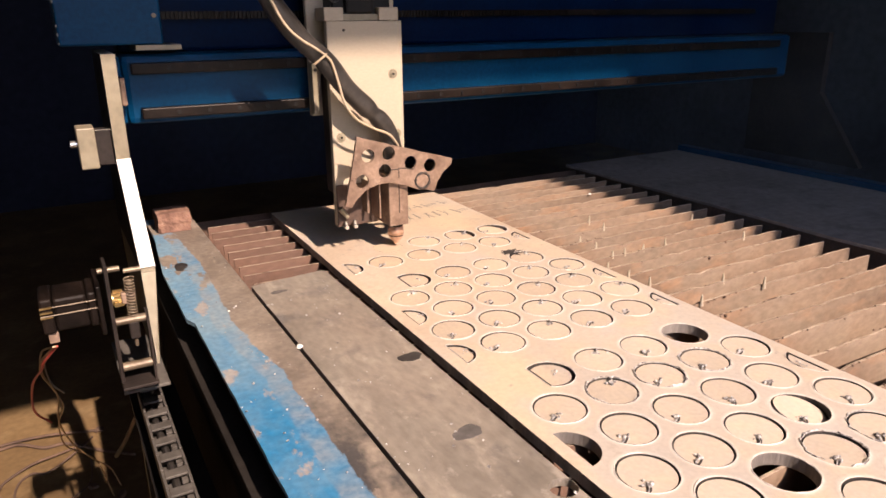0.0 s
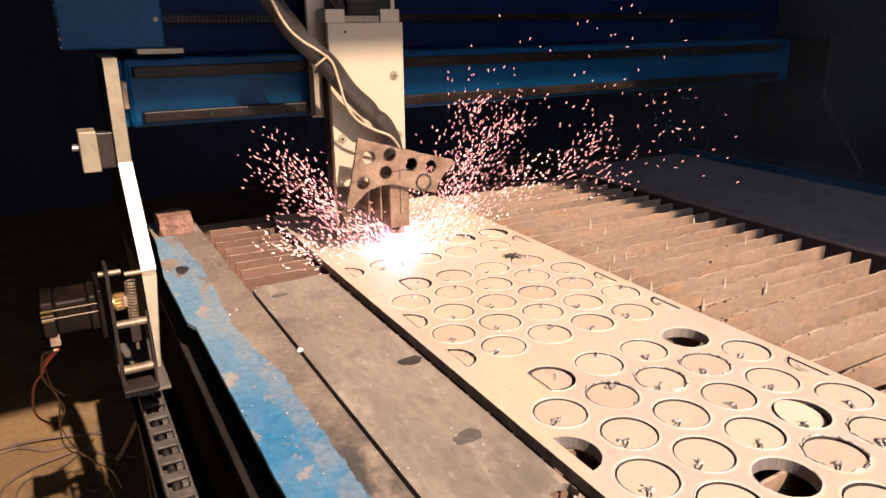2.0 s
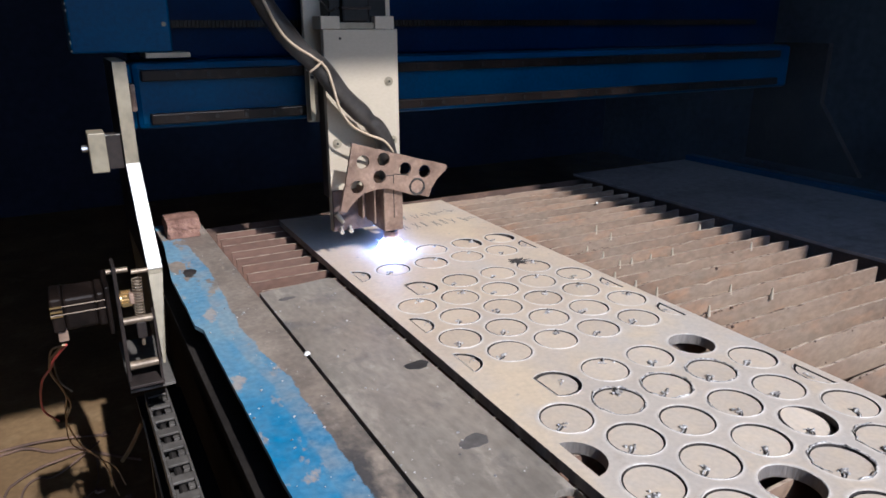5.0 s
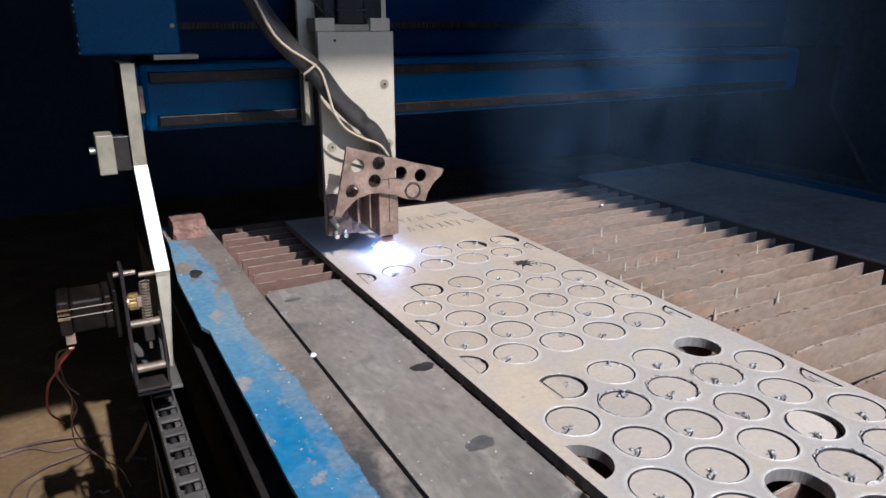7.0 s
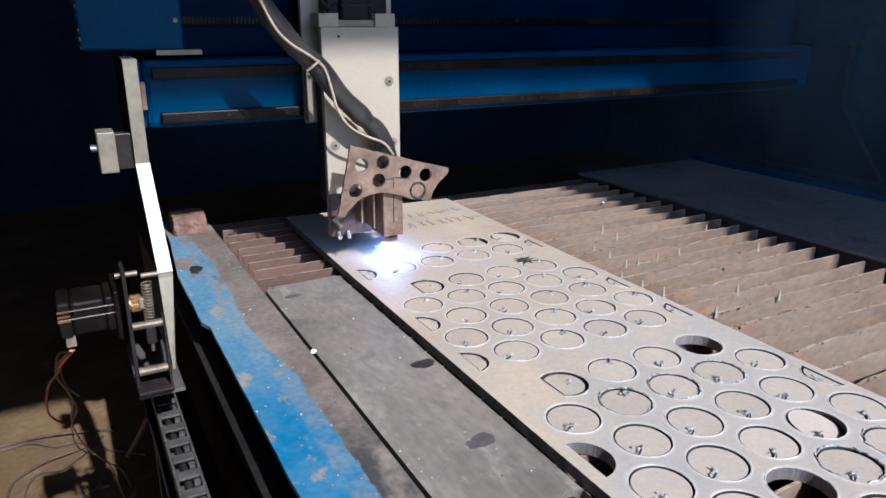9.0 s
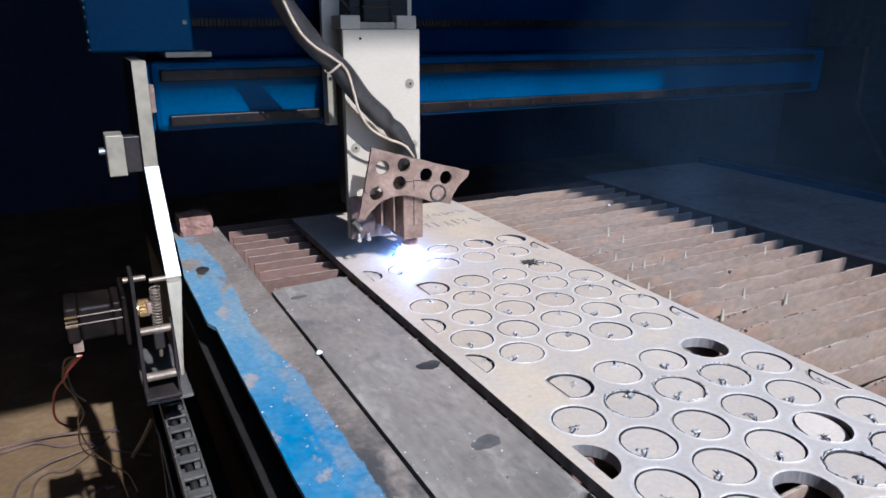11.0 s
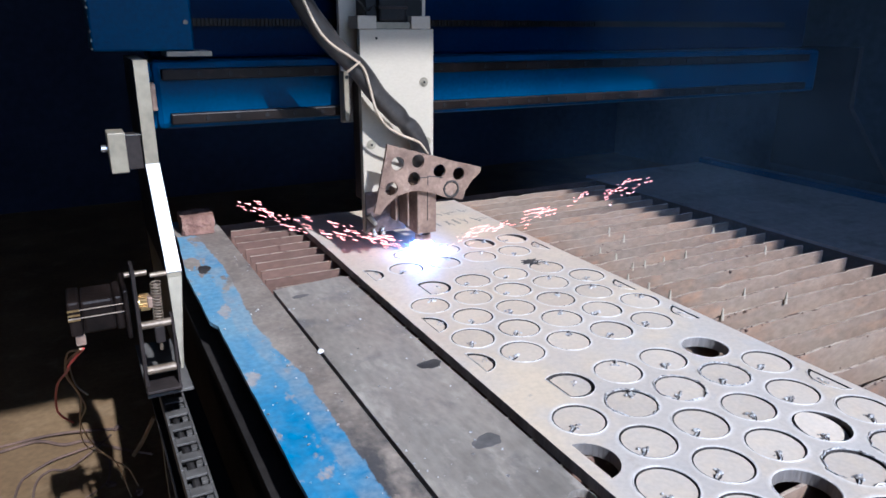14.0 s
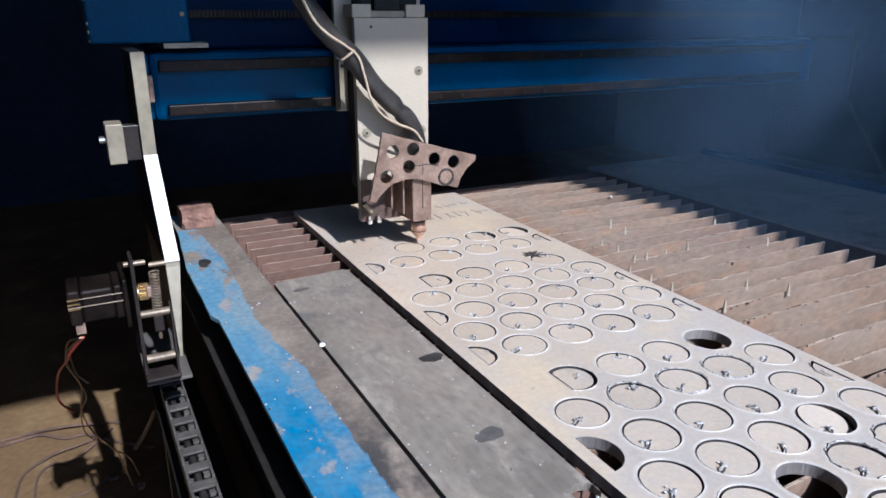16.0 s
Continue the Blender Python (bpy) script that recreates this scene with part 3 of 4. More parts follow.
def burr(loop, z, rng, size, gap, bm=None, jitter=0.5):
    """A broken bead of dross along a cut."""
    bm = bm or bmesh.new()
    n = len(loop)
    i = rng.randrange(n)
    done = 0
    while done < n:
        run = rng.randrange(3, 9)
        pts = []
        for k in range(run + 1):
            x, y = loop[(i + k) % n]
            pts.append((x + rng.uniform(-1, 1) * 0.0006 * jitter, y + rng.uniform(-1, 1) * 0.0006 * jitter, z + rng.uniform(-0.2, 0.6) * size))
        tube(pts, size, 5, 1, bm, lambda s: rng.uniform(0.5, 1.2) * (0.4 + 0.6 * math.sin(math.pi * max(0.05, min(0.95, s)))))
        i += run + (rng.randrange(1, 4) if rng.random() < gap else 0)
        done += run + 1
    return bm


def rim_mesh(loops):
    """A thin scale rim round a cut, its tint fading outwards."""
    bm = bmesh.new()
    rings = [[bm.verts.new((u, v, 0)) for u, v in lp] for lp in loops]
    for a, b in zip(rings, rings[1:]):
        for k in range(len(a)):
            bm.faces.new((a[k], a[(k + 1) % len(a)], b[(k + 1) % len(b)], b[k]))
    me = finish("heat_rim", bm, PLATE)
    fade = me.attributes.new("rim", "FLOAT", "POINT")
    n = len(loops[0])
    for i, v in enumerate(fade.data):
        v.value = (1.0, 0.9, 0.3, 0.0)[i // n]
    return me


def cut_plate():
    rng = random.Random(11)
    base = Vector((0.56, 0.8, SLAT_TOP))
    w = thing("cut_plate", base, "pale scaled steel plate with rows of plasma-cut rounds, on rusty slats", "steel plate")
    rounds = [(x, y) for y, xs in FULL for x in xs]
    wide = [circle(x, y, RAD, 32) for x, y in rounds if (x, y) in EMPTY_HOLES] + [lp for lp, is_open in SEGMENTS if is_open]
    holes = wide + [circle(x, y, RAD, 32) for x, y in rounds if (x, y) not in EMPTY_HOLES] + [lp for lp, is_open in SEGMENTS if not is_open]
    holes.append(circle(*NEW_AT, NEW_R + KERFW / 2, 48))
    y0, y1 = 0.05, 1.418
    outline = [(PX[0], y0), (PX[1], y0), (0.7535, 0.6), (0.755, 1.2), (0.7585, 1.405), (0.50, 1.412), (0.376, y1), (0.3705, 1.0), (0.3685, 0.5)]
    part("plate", prism(outline, holes, Matrix.Translation((0, 0, TOP)), PLATE_T, 1, 1 + len(wide)), [PLATE, BORE, KERF], w)
    # rounds that still hang in their cuts
    blank = prism(circle(0, 0, RAD - KERFW, 32), [], Matrix(), PLATE_T - 0.0005, 1)
    blank_me = finish("round", blank, [DISC, KERF])
    for x, y in rounds:
        if (x, y) in EMPTY_HOLES:
            continue
        d = new("round", blank_me)
        d.parent = w
        rx, ry = TILTED.get((x, y), (rng.uniform(-1.2, 1.2), rng.uniform(-1.2, 1.2)))
        near = max(0.0, min(1.0, (0.75 - y) / 0.5))
        off = 0.0005 if (x, y) not in TILTED else 0.0
        drop = 0.0006 + near * rng.uniform(0.0002, 0.0008) + (0.002 if (x, y) in TILTED else 0)
        d.location = Vector((x - off * near + rng.uniform(-0.0004, 0.0004), y - off * near, TOP - drop)) - base
        d.rotation_euler = (radians(rx), radians(ry), 0 if (x, y) in TILTED else rng.uniform(0, 6.3))
        # the pierce blob and its spatter near the start of each cut
        a = math.radians((rng.choice((205, 215, 225)) if y < 0.45 or rng.random() < 0.5 else 48) + rng.uniform(-12, 12))
        c = Vector((x + 0.0165 * math.cos(a), y + 0.0165 * math.sin(a), TOP + 0.0005 - drop))
        bm = bmesh.new()
        for _ in range(9):
            p = c + Vector((rng.gauss(0, 0.0028), rng.gauss(0, 0.0022), rng.uniform(0, 0.001)))
            lump(p, rng.uniform(0.0010, 0.0026), rng, bm, 0.8)
        q = Vector((x + RAD * math.cos(a), y + RAD * math.sin(a), TOP))
        tube([c, c.lerp(q, 0.55) + Vector((rng.uniform(-0.002, 0.002), rng.uniform(-0.002, 0.002), 0.001)), q], 0.0009, 5, 3, bm)
        part("slag_blob", bm, DROSS, w, "bright frozen slag blob")
        side = Vector((-math.sin(a), math.cos(a), 0)) * 0.0022
        cut = tube([c + side, c.lerp(q, 0.5) + side * 1.2, q + side * 0.6], 0.0010, 5, 3)
        part("lead_in_cut", cut, KERF, w)
    for lp, is_open in SEGMENTS:
        if is_open:
            continue
        inner = offset_loop(lp, 0.0046)
        part("cut_segment", prism(inner, [], Matrix.Translation((0, 0, TOP - 0.001)), PLATE_T - 0.001, 1), [DISC, KERF], w)
        c = Vector((sum(p[0] for p in inner) / len(inner), sum(p[1] for p in inner) / len(inner), TOP))
        bm = bmesh.new()
        for _ in range(6):
            lump(c + Vector((rng.gauss(0, 0.003), rng.gauss(0, 0.004), 0)), rng.uniform(0.0008, 0.0018), rng, bm, 0.7)
        part("slag_blob", bm, DROSS, w)
        part("dross_ring", burr(offset_loop(lp, -0.0008), TOP + 0.0001, rng, 0.0008, 0.3, jitter=0.4), HALO, w)
    # paler scale round every cut
    for x, y in rounds:
        wide_by = [rng.uniform(0.75, 1.3) for _ in range(8)]
        loops = []
        for d in (0.0001, 0.0015, 0.0032, 0.0053):
            loop = []
            for k in range(40):
                f = k / 5
                a, b = wide_by[int(f) % 8], wide_by[(int(f) + 1) % 8]
                r = RAD + d * (a + (b - a) * (f % 1))
                loop.append((x - base.x + r * math.cos(2 * math.pi * k / 40), y - base.y + r * math.sin(2 * math.pi * k / 40)))
            loops.append(loop)
        o = new("heat_rim", rim_mesh(loops))
        o.parent, o.location = w, (0, 0, TOP + 0.0002 - base.z)
    # beads of dross along the cuts
    for x, y in rounds:
        rough = (x, y) in ROUGH
        bm = burr(circle(x, y, RAD + (0.0002 if rough else 0.0009), 40), TOP + (0.0008 if rough else 0.0001), rng, 0.0011 if rough else 0.0008, 0.15 if rough else 0.3, jitter=2.6 if rough else 0.4)
        part("dross_ring", bm, DROSS if rough else HALO, w, "rough bright dross" if rough else "")
    # the round cut during the clip
    d = new("round", finish("round", prism(circle(0, 0, NEW_R - KERFW / 2, 48), [], Matrix(), PLATE_T, 1), [DISC, KERF]))
    d.parent = w
    d.location = Vector((*NEW_AT, TOP - 0.0002)) - base
    # a burnt gouge
    ol = [(0.6655 + r * math.cos(a), 0.950 + 0.75 * r * math.sin(a)) for a, r in ((k * math.pi / 9, rng.uniform(0.010, 0.017) if k % 2 else rng.uniform(0.018, 0.030)) for k in range(18))]
    part("gouge", prism(ol, [], Matrix.Translation((0, 0, TOP + 0.0007)), 0.0006), KERF, w, "black burnt gouge")
    # faded hand-drawn marking, not legible: short strokes in two lines
    for row, (yy, n, hh) in enumerate(((1.235, 8, 0.036), (1.305, 7, 0.03))):
        for k in range(n):
            x = 0.585 + k * 0.0215 + 0.012 * row
            for _ in range(2):
                a = rng.choice((0.1, 1.2, 1.57, 1.9, 0.2))
                dx, dy = 0.5 * hh * math.cos(a) * 0.7, 0.5 * hh * math.sin(a)
                px, py = x + rng.uniform(-0.005, 0.005), yy + rng.uniform(-0.006, 0.006)
                m = Matrix.Translation((px, py, TOP + 0.0004)) @ Matrix.Rotation(math.atan2(dy, dx), 4, "Z")
                ln = math.hypot(dx, dy)
                part("mark", prism([(-ln, -0.0009), (ln, -0.0009), (ln, 0.0009), (-ln, 0.0009)], [], m, 0.0003), MARKER, w)
    return w


cut_plate()


def kerf_fill():
    """Short pieces of metal in the path of the torch; each is blown down out of the cut as the arc reaches it."""
    out = []
    n = 26
    for k in range(n):
        a0, a1 = 2 * math.pi * k / n, 2 * math.pi * (k + 1) / n
        lo = circle(0, 0, NEW_R - KERFW / 2 + 0.0001, 5, a0, a1, False)
        hi = circle(0, 0, NEW_R + KERFW / 2 - 0.0001, 5, a0, a1, False)
        bm = prism(lo + hi[::-1], [], Matrix(), PLATE_T - 0.001)
        ob = new("kerf_metal", finish("kerf_metal", bm, PLATE))
        tagged(ob, "thin strip of plate metal melted out by the torch", "metal strip", "metal melted from the cut")
        out.append((math.degrees((a0 + a1) / 2), ob))
    return out


KERF_PIECES = kerf_fill()


# ---- the gantry ----
def profile(pts, x0, x1, side=0):
    """A plate whose outline lies in the YZ plane, from x0 to x1."""
    bm = bmesh.new()
    a = [bm.verts.new((x0, y, z)) for y, z in pts]
    b = [bm.verts.new((x1, y, z)) for y, z in pts]
    for f in (bm.faces.new(a[::-1]), bm.faces.new(b)):
        f.material_index = side
    for i in range(len(pts)):
        k = (i + 1) % len(pts)
        bm.faces.new((a[i], a[k], b[k], b[i]))
    return bm


def coil(a, b, r, wire, turns, n=10):
    a, b = Vector(a), Vector(b)
    pts = []
    for i in range(turns * n + 1):
        f = i / (turns * n)
        c = a.lerp(b, f)
        pts.append(c + Vector((r * math.cos(2 * math.pi * f * turns), r * math.sin(2 * math.pi * f * turns), 0)))
    return tube(pts, wire, 5, 1)


def bolt(x, y, z, r=0.0045):
    """A counterbored cap screw in a face that looks towards -y."""
    bm = rod((x, y, z), (x, y - 0.0012, z), r * 1.75, 24)
    rod((x, y - 0.0010, z), (x, y - 0.0030, z), r, 16, bm)
    return bm


def gantry():
    g = thing("gantry", (0.09, 1.2, 0.70), "dark blue steel gantry with linear rails and pale end legs", "gantry")
    # box beam with a rounded upper edge, and the set-back upper beam, its shade put into the paint
    part("beam", box(0.108, 1.70, 1.20, 1.32, 1.033, 1.139, 0.010), BLUE, g, "dark blue enamel box beam")
    part("upper_beam", box(0.112, 1.70, 1.252, 1.33, 1.1395, 1.36, 0.006), SHADEBLUE, g)
    for z0, z1, x0 in ((1.110, 1.127, 0.121), (1.042, 1.059, 0.128)):
        rail = part("linear_rail", box(x0, 1.64, 1.1845, 1.1995, z0, z1, 0.0022), NEARBLACK, g, "dark steel linear rail")
        x = x0 + 0.055
        while x < 1.6:
            part("rail_screw", rod((x, 1.1849, (z0 + z1) / 2), (x, 1.1828, (z0 + z1) / 2), 0.0036, 12), BLACK, rail)
            x += 0.0475
    part("gear_rack", box(0.175, 1.6, 1.240, 1.2515, 1.190, 1.202), NEARBLACK, g, "toothed gear rack")
    rack = bmesh.new()
    x = 0.176
    while x < 1.0:
        box(x, x + 0.0032, 1.2365, 1.2398, 1.191, 1.201, bm=rack)
        x += 0.0064
    part("rack_teeth", rack, NEARBLACK, g)
    part("end_cap", box(0.0955, 0.1075, 1.195, 1.315, 1.036, 1.137, 0.003), BLUE, g)
    part("stop_block", box(0.1005, 0.1085, 1.172, 1.194, 1.066, 1.108, 0.002), BROWNSTEEL, g, "rusty end stop")
    # left leg, its side faces black: upright, then a sloping edge that catches the sun, its highlight drawn in white,
    # then a tapering foot
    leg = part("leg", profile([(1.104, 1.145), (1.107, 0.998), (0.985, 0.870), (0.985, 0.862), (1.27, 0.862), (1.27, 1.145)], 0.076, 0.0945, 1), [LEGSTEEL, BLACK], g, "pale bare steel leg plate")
    part("edge_strip", profile([(1.1045, 0.9985), (0.9822, 0.8702), (0.9845, 0.8682), (1.1068, 0.9962)], 0.0757, 0.0948), WHITE, leg, "sloping edge, its sun highlight drawn in glossy white")
    bm = bmesh.new()
    lo = [(0.0765, 0.950, 0.739), (0.0800, 0.952, 0.739), (0.0945, 1.20, 0.739), (0.0765, 1.20, 0.739)]
    hi = [(0.076, 0.985, 0.8615), (0.0945, 0.985, 0.8615), (0.0945, 1.25, 0.8615), (0.076, 1.25, 0.8615)]
    vs = [[bm.verts.new(p) for p in r] for r in (lo, hi)]
    bm.faces.new(vs[0][::-1])
    bm.faces.new(vs[1])
    for i in range(4):
        k = (i + 1) % 4
        bm.faces.new((vs[0][i], vs[0][k], vs[1][k], vs[1][i]))
    part("foot", bm, LEGSTEEL, g)
    part("right_leg", profile([(1.10, 1.145), (1.10, 1.00), (0.97, 0.83), (1.30, 0.83), (1.30, 1.145)], 1.7005, 1.718, 1), [DARK, MATTBLACK], g)
    # blue cover box on top and its pad
    cover = part("cover_box", box(0.030, 0.173, 1.185, 1.33, 1.154, 1.42, 0.003), BLUE, g, "blue enamel sheet cover")
    part("screw", rod((0.163, 1.1852, 1.196), (0.163, 1.1805, 1.196), 0.0034, 14), LEGSTEEL, cover, "dull steel screw")
    rng = random.Random(9)
    for k in range(14):
        z = 1.157 + 0.014 * k + rng.uniform(-0.004, 0.004)
        part("paint_chip", box(0.0290, 0.0312, 1.1846, 1.1862, z, z + rng.uniform(0.001, 0.005)), LEGSTEEL, cover)
    part("pad", box(0.131, 0.198, 1.183, 1.25, 1.1455, 1.1535, 0.001), LEGSTEEL, g)
    # end switch block beside the leg
    blk = part("switch_block", box(0.030, 0.0535, 1.105, 1.150, 0.988, 1.046, 0.0015), LEGSTEEL, g, "small pale metal block")
    part("arm_edge", box(0.054, 0.0755, 1.117, 1.119, 1.0402, 1.0412), CHROME, blk)
    part("bracket_arm", box(0.054, 0.0755, 1.118, 1.150, 0.990, 1.040, 0.001), DARK, blk)
    part("plunger", rod((0.0295, 1.125, 1.022), (0.021, 1.125, 1.022), 0.0055, 12), CHROME, blk)
    # drive unit: stepper motor, side plates, rods, spring and pinion
    m = part("motor_body", box(-0.0345, 0.005, 0.968, 1.030, 0.806, 0.852, 0.004), NEARBLACK, g, "black stepper motor")
    for x0, x1 in ((-0.050, -0.0350), (0.0055, 0.016)):
        part("end_bell", box(x0, x1, 0.967, 1.031, 0.805, 0.853, 0.003), NEARBLACK, m)
    for z in (0.846, 0.835):
        part("tie_bolt", rod((-0.0505, 0.9655, z - 0.004), (0.022, 0.9655, z - 0.004), 0.0010, 8), DULL, m)
    for z in (0.842, 0.8355, 0.829):
        part("bell_edge", box(-0.0505, -0.036, 0.9645, 0.9668, z - 0.0010, z + 0.0010), BRASS, m)
    part("terminal", box(-0.046, -0.034, 0.972, 0.985, 0.790, 0.8045, 0.001), BROWNSTEEL, m)
    part("motor_plate", box(0.0165, 0.0225, 0.958, 1.040, 0.793, 0.862, 0.002), NEARBLACK, g)
    part("side_plate", profile([(0.965, 0.885), (1.01, 0.885), (1.0, 0.70), (0.975, 0.70)], 0.030, 0.0345), DARK, g)
    part("side_plate", profile([(0.962, 0.806), (0.985, 0.812), (0.985, 0.70), (0.962, 0.70)], 0.0725, 0.0755), DARK, g)
    for x0, x1, y, z, r in ((0.0225, 0.050, 0.985, 0.874, 0.0040), (0.054, 0.0758, 0.985, 0.869, 0.0035), (0.0345, 0.0725, 0.972, 0.803, 0.0055), (0.0345, 0.0725, 0.972, 0.735, 0.0062)):
        part("spacer_rod", rod((x0, y, z), (x1, y, z), r, 14), DULL, g)
    part("spring", coil((0.0585, 0.975, 0.862), (0.0575, 0.975, 0.808), 0.0062, 0.0011, 13), DULL, g, "steel tension spring")
    part("spring_bolt", rod((0.0575, 0.975, 0.806), (0.0565, 0.975, 0.762), 0.0026, 10), DULL, g)
    pin = bmesh.new()
    for k in range(14):
        a = 2 * math.pi * k / 14
        box(0.037, 0.049, 0.985 + 0.0105 * math.cos(a) - 0.0012, 0.985 + 0.0105 * math.cos(a) + 0.0012, 0.832 + 0.0105 * math.sin(a) - 0.0012, 0.832 + 0.0105 * math.sin(a) + 0.0012, bm=pin)
    rod((0.0345, 0.985, 0.832), (0.052, 0.985, 0.832), 0.0095, 20, pin)
    part("pinion", pin, BRASS, g, "brass drive pinion")
    part("pinion_block", box(0.046, 0.0640, 0.972, 0.995, 0.826, 0.842, 0.002), BROWNSTEEL, g)
    part("lower_link", box(0.0500, 0.0630, 0.968, 0.985, 0.775, 0.800, 0.002), DARK, g)
    part("foot_plate", box(0.030, 0.0760, 0.955, 1.02, 0.706, 0.7105, 0.001), DARK, g)
    part("chain_bracket", box(0.030, 0.092, 0.975, 1.16, 0.690, 0.695, 0.001), CHAIN, g, "grey steel chain bracket")
    part("chain_bracket_arm", box(0.052, 0.092, 1.05, 1.16, 0.655, 0.6895, 0.001), CHAIN, g)
    # loose motor leads hang from the terminal to the floor
    part("lead", tube([(-0.041, 0.978, 0.783), (-0.065, 1.099, 0.727), (-0.076, 1.207, 0.644), (-0.067, 1.316, 0.543), (-0.079, 1.424, 0.438), (-0.069, 1.533, 0.319), (-0.038, 1.641, 0.203), (-0.007, 1.750, 0.098), (0.01, 1.78, 0.02)], 0.0016, 6), TANWIRE, g, "tan motor lead")
    part("lead", tube([(-0.043, 0.976, 0.784), (-0.067, 1.083, 0.720), (-0.076, 1.186, 0.651), (-0.070, 1.289, 0.572), (-0.065, 1.391, 0.483), (-0.084, 1.494, 0.394), (-0.084, 1.597, 0.279), (-0.034, 1.700, 0.161), (-0.01, 1.74, 0.02)], 0.0015, 6), TANWIRE, g, "tan motor lead")
    part("lead", tube([(-0.039, 0.979, 0.783), (-0.060, 1.02, 0.745), (-0.066, 1.05, 0.722), (-0.090, 1.167, 0.646), (-0.104, 1.283, 0.542), (-0.090, 1.40, 0.451)], 0.0020, 6), REDWIRE, g, "red motor lead")
    part("lead", tube([(-0.042, 0.980, 0.783), (-0.062, 1.07, 0.725), (-0.062, 1.13, 0.66), (-0.050, 1.17, 0.62)], 0.0014, 6), RUBBER, g, "dark motor lead")
    return g


GANTRY = gantry()


# ---- the torch carriage ----
TIP = Vector((0.5092, 1.0865, TOP + 0.0035))


def torch_carriage():
    c = thing("torch_carriage", TIP, "pale steel lifting plate with plasma torch, hose and spatter guard", "plasma torch")
    part("lift_plate", box(0.409, 0.542, 1.110, 1.123, 0.844, 1.185, 0.0012), ALU, c, "brushed pale steel plate")
    slide = part("slide_body", box(0.426, 0.528, 1.1235, 1.168, 0.87, 1.24, 0.002), BLACK, c)
    part("guide_block", box(0.412, 0.4255, 1.128, 1.160, 0.90, 1.10, 0.002), DARK, slide)
    part("carriage_plate", box(0.396, 0.556, 1.1685, 1.180, 1.030, 1.36, 0.0015), ALU, c, "pale steel carriage plate")
    part("guide_strip", box(0.3945, 0.4045, 1.150, 1.168, 1.035, 1.118, 0.001), LEGSTEEL, c, "pale strip with a screw hole")
    part("strip_screw", rod((0.3995, 1.1505, 1.108), (0.3995, 1.1485, 1.108), 0.003, 12), BLACK, c)
    for x0, x1 in ((0.4055, 0.4385), (0.5005, 0.5355)):
        part("shoulder_block", box(x0, x1, 1.108, 1.150, 1.1855, 1.206, 0.0015), ALU, c)
        part("block_screw", rod(((x0 + x1) / 2, 1.128, 1.2058), ((x0 + x1) / 2, 1.128, 1.209), 0.0035, 12), DARK, c)
    part("motor_foot", box(0.4390, 0.5000, 1.112, 1.160, 1.1856, 1.196, 0.001), LEGSTEEL, c)
    m = part("lift_motor", box(0.445, 0.494, 1.112, 1.160, 1.1965, 1.30, 0.004), BLACK, c, "black stepper motor")
    part("motor_flange", box(0.443, 0.496, 1.110, 1.162, 1.2165, 1.221, 0.002), DARK, m)
    for x, z in ((0.523, 1.099), (0.424, 0.999), (0.5285, 0.997), (0.426, 1.171)):
        if z > 1.15:
            part("hole", rod((x + 0.012, 1.1105, z), (x + 0.012, 1.1092, z), 0.0022, 12), BLACK, c)
        else:
            b = part("cap_screw", bolt(x, 1.110, z), LEGSTEEL, c)
            part("socket", rod((x, 1.1074, z), (x, 1.1064, z), 0.0021, 6), BLACK, b)
    # clamp block, torch body, cup and nozzle
    part("torch_clamp", box(0.484, 0.520, 1.055, 1.1095, 0.847, 0.936, 0.0018), BROWNSTEEL, c, "brown heat-stained torch clamp")
    part("clamp_slot", box(0.5020, 0.5032, 1.0542, 1.0549, 0.870, 0.930), DARK, c)
    part("clamp_knob", rod((0.5205, 1.068, 0.861), (0.5235, 1.068, 0.861), 0.0035, 12), BLACK, c)
    part("clamp_rib", box(0.4560, 0.4600, 1.085, 1.1095, 0.868, 0.925, 0.001), BROWNSTEEL, c)
    part("clamp_rib", box(0.4720, 0.4752, 1.070, 1.1095, 0.860, 0.925, 0.001), BROWNSTEEL, c)
    part("torch_neck", rod((TIP.x, TIP.y, 0.8465), (TIP.x, TIP.y, 0.838), 0.0125, 24), BLACK, c)
    cup = part("retaining_cup", rod((TIP.x, TIP.y, 0.838), (TIP.x, TIP.y, 0.8222), 0.0140, 28), COPPER, c, "worn copper retaining cup", smooth=True)
    part("cup_ring", rod((TIP.x, TIP.y, 0.8220), (TIP.x, TIP.y, 0.8202), 0.0132, 28), DARK, cup)
    part("cup_cone", rod((TIP.x, TIP.y, 0.8118), (TIP.x, TIP.y, 0.8200), 0.0086, 28, r2=0.0136), COPPER, cup)
    part("nozzle", rod((TIP.x, TIP.y, 0.8116), (TIP.x, TIP.y, TIP.z), 0.0062, 20, r2=0.0040), COPPER, c)
    part("scorched_panel", box(0.4095, 0.4838, 1.1062, 1.1096, 0.8445, 0.918, 0.0008), RUST, c, "dark lower panel for the guard's shadow and heat stain")
    # spatter guard: a scrap offcut with punched holes
    out = [(0.426, 1.009), (0.517, 0.981), (0.602, 0.956), (0.600, 0.947), (0.585, 0.935), (0.572, 0.918), (0.566, 0.903), (0.537, 0.909), (0.508, 0.920), (0.484, 0.927), (0.463, 0.927), (0.445, 0.923), (0.430, 0.914), (0.417, 0.902), (0.411, 0.893), (0.401, 0.898), (0.413, 0.948)]
    face = Matrix(((1, 0, 0, 0), (0, 0, -1, 1.045), (0, 1, 0, 0), (0, 0, 0, 1)))
    rng = random.Random(3)
    fine = []
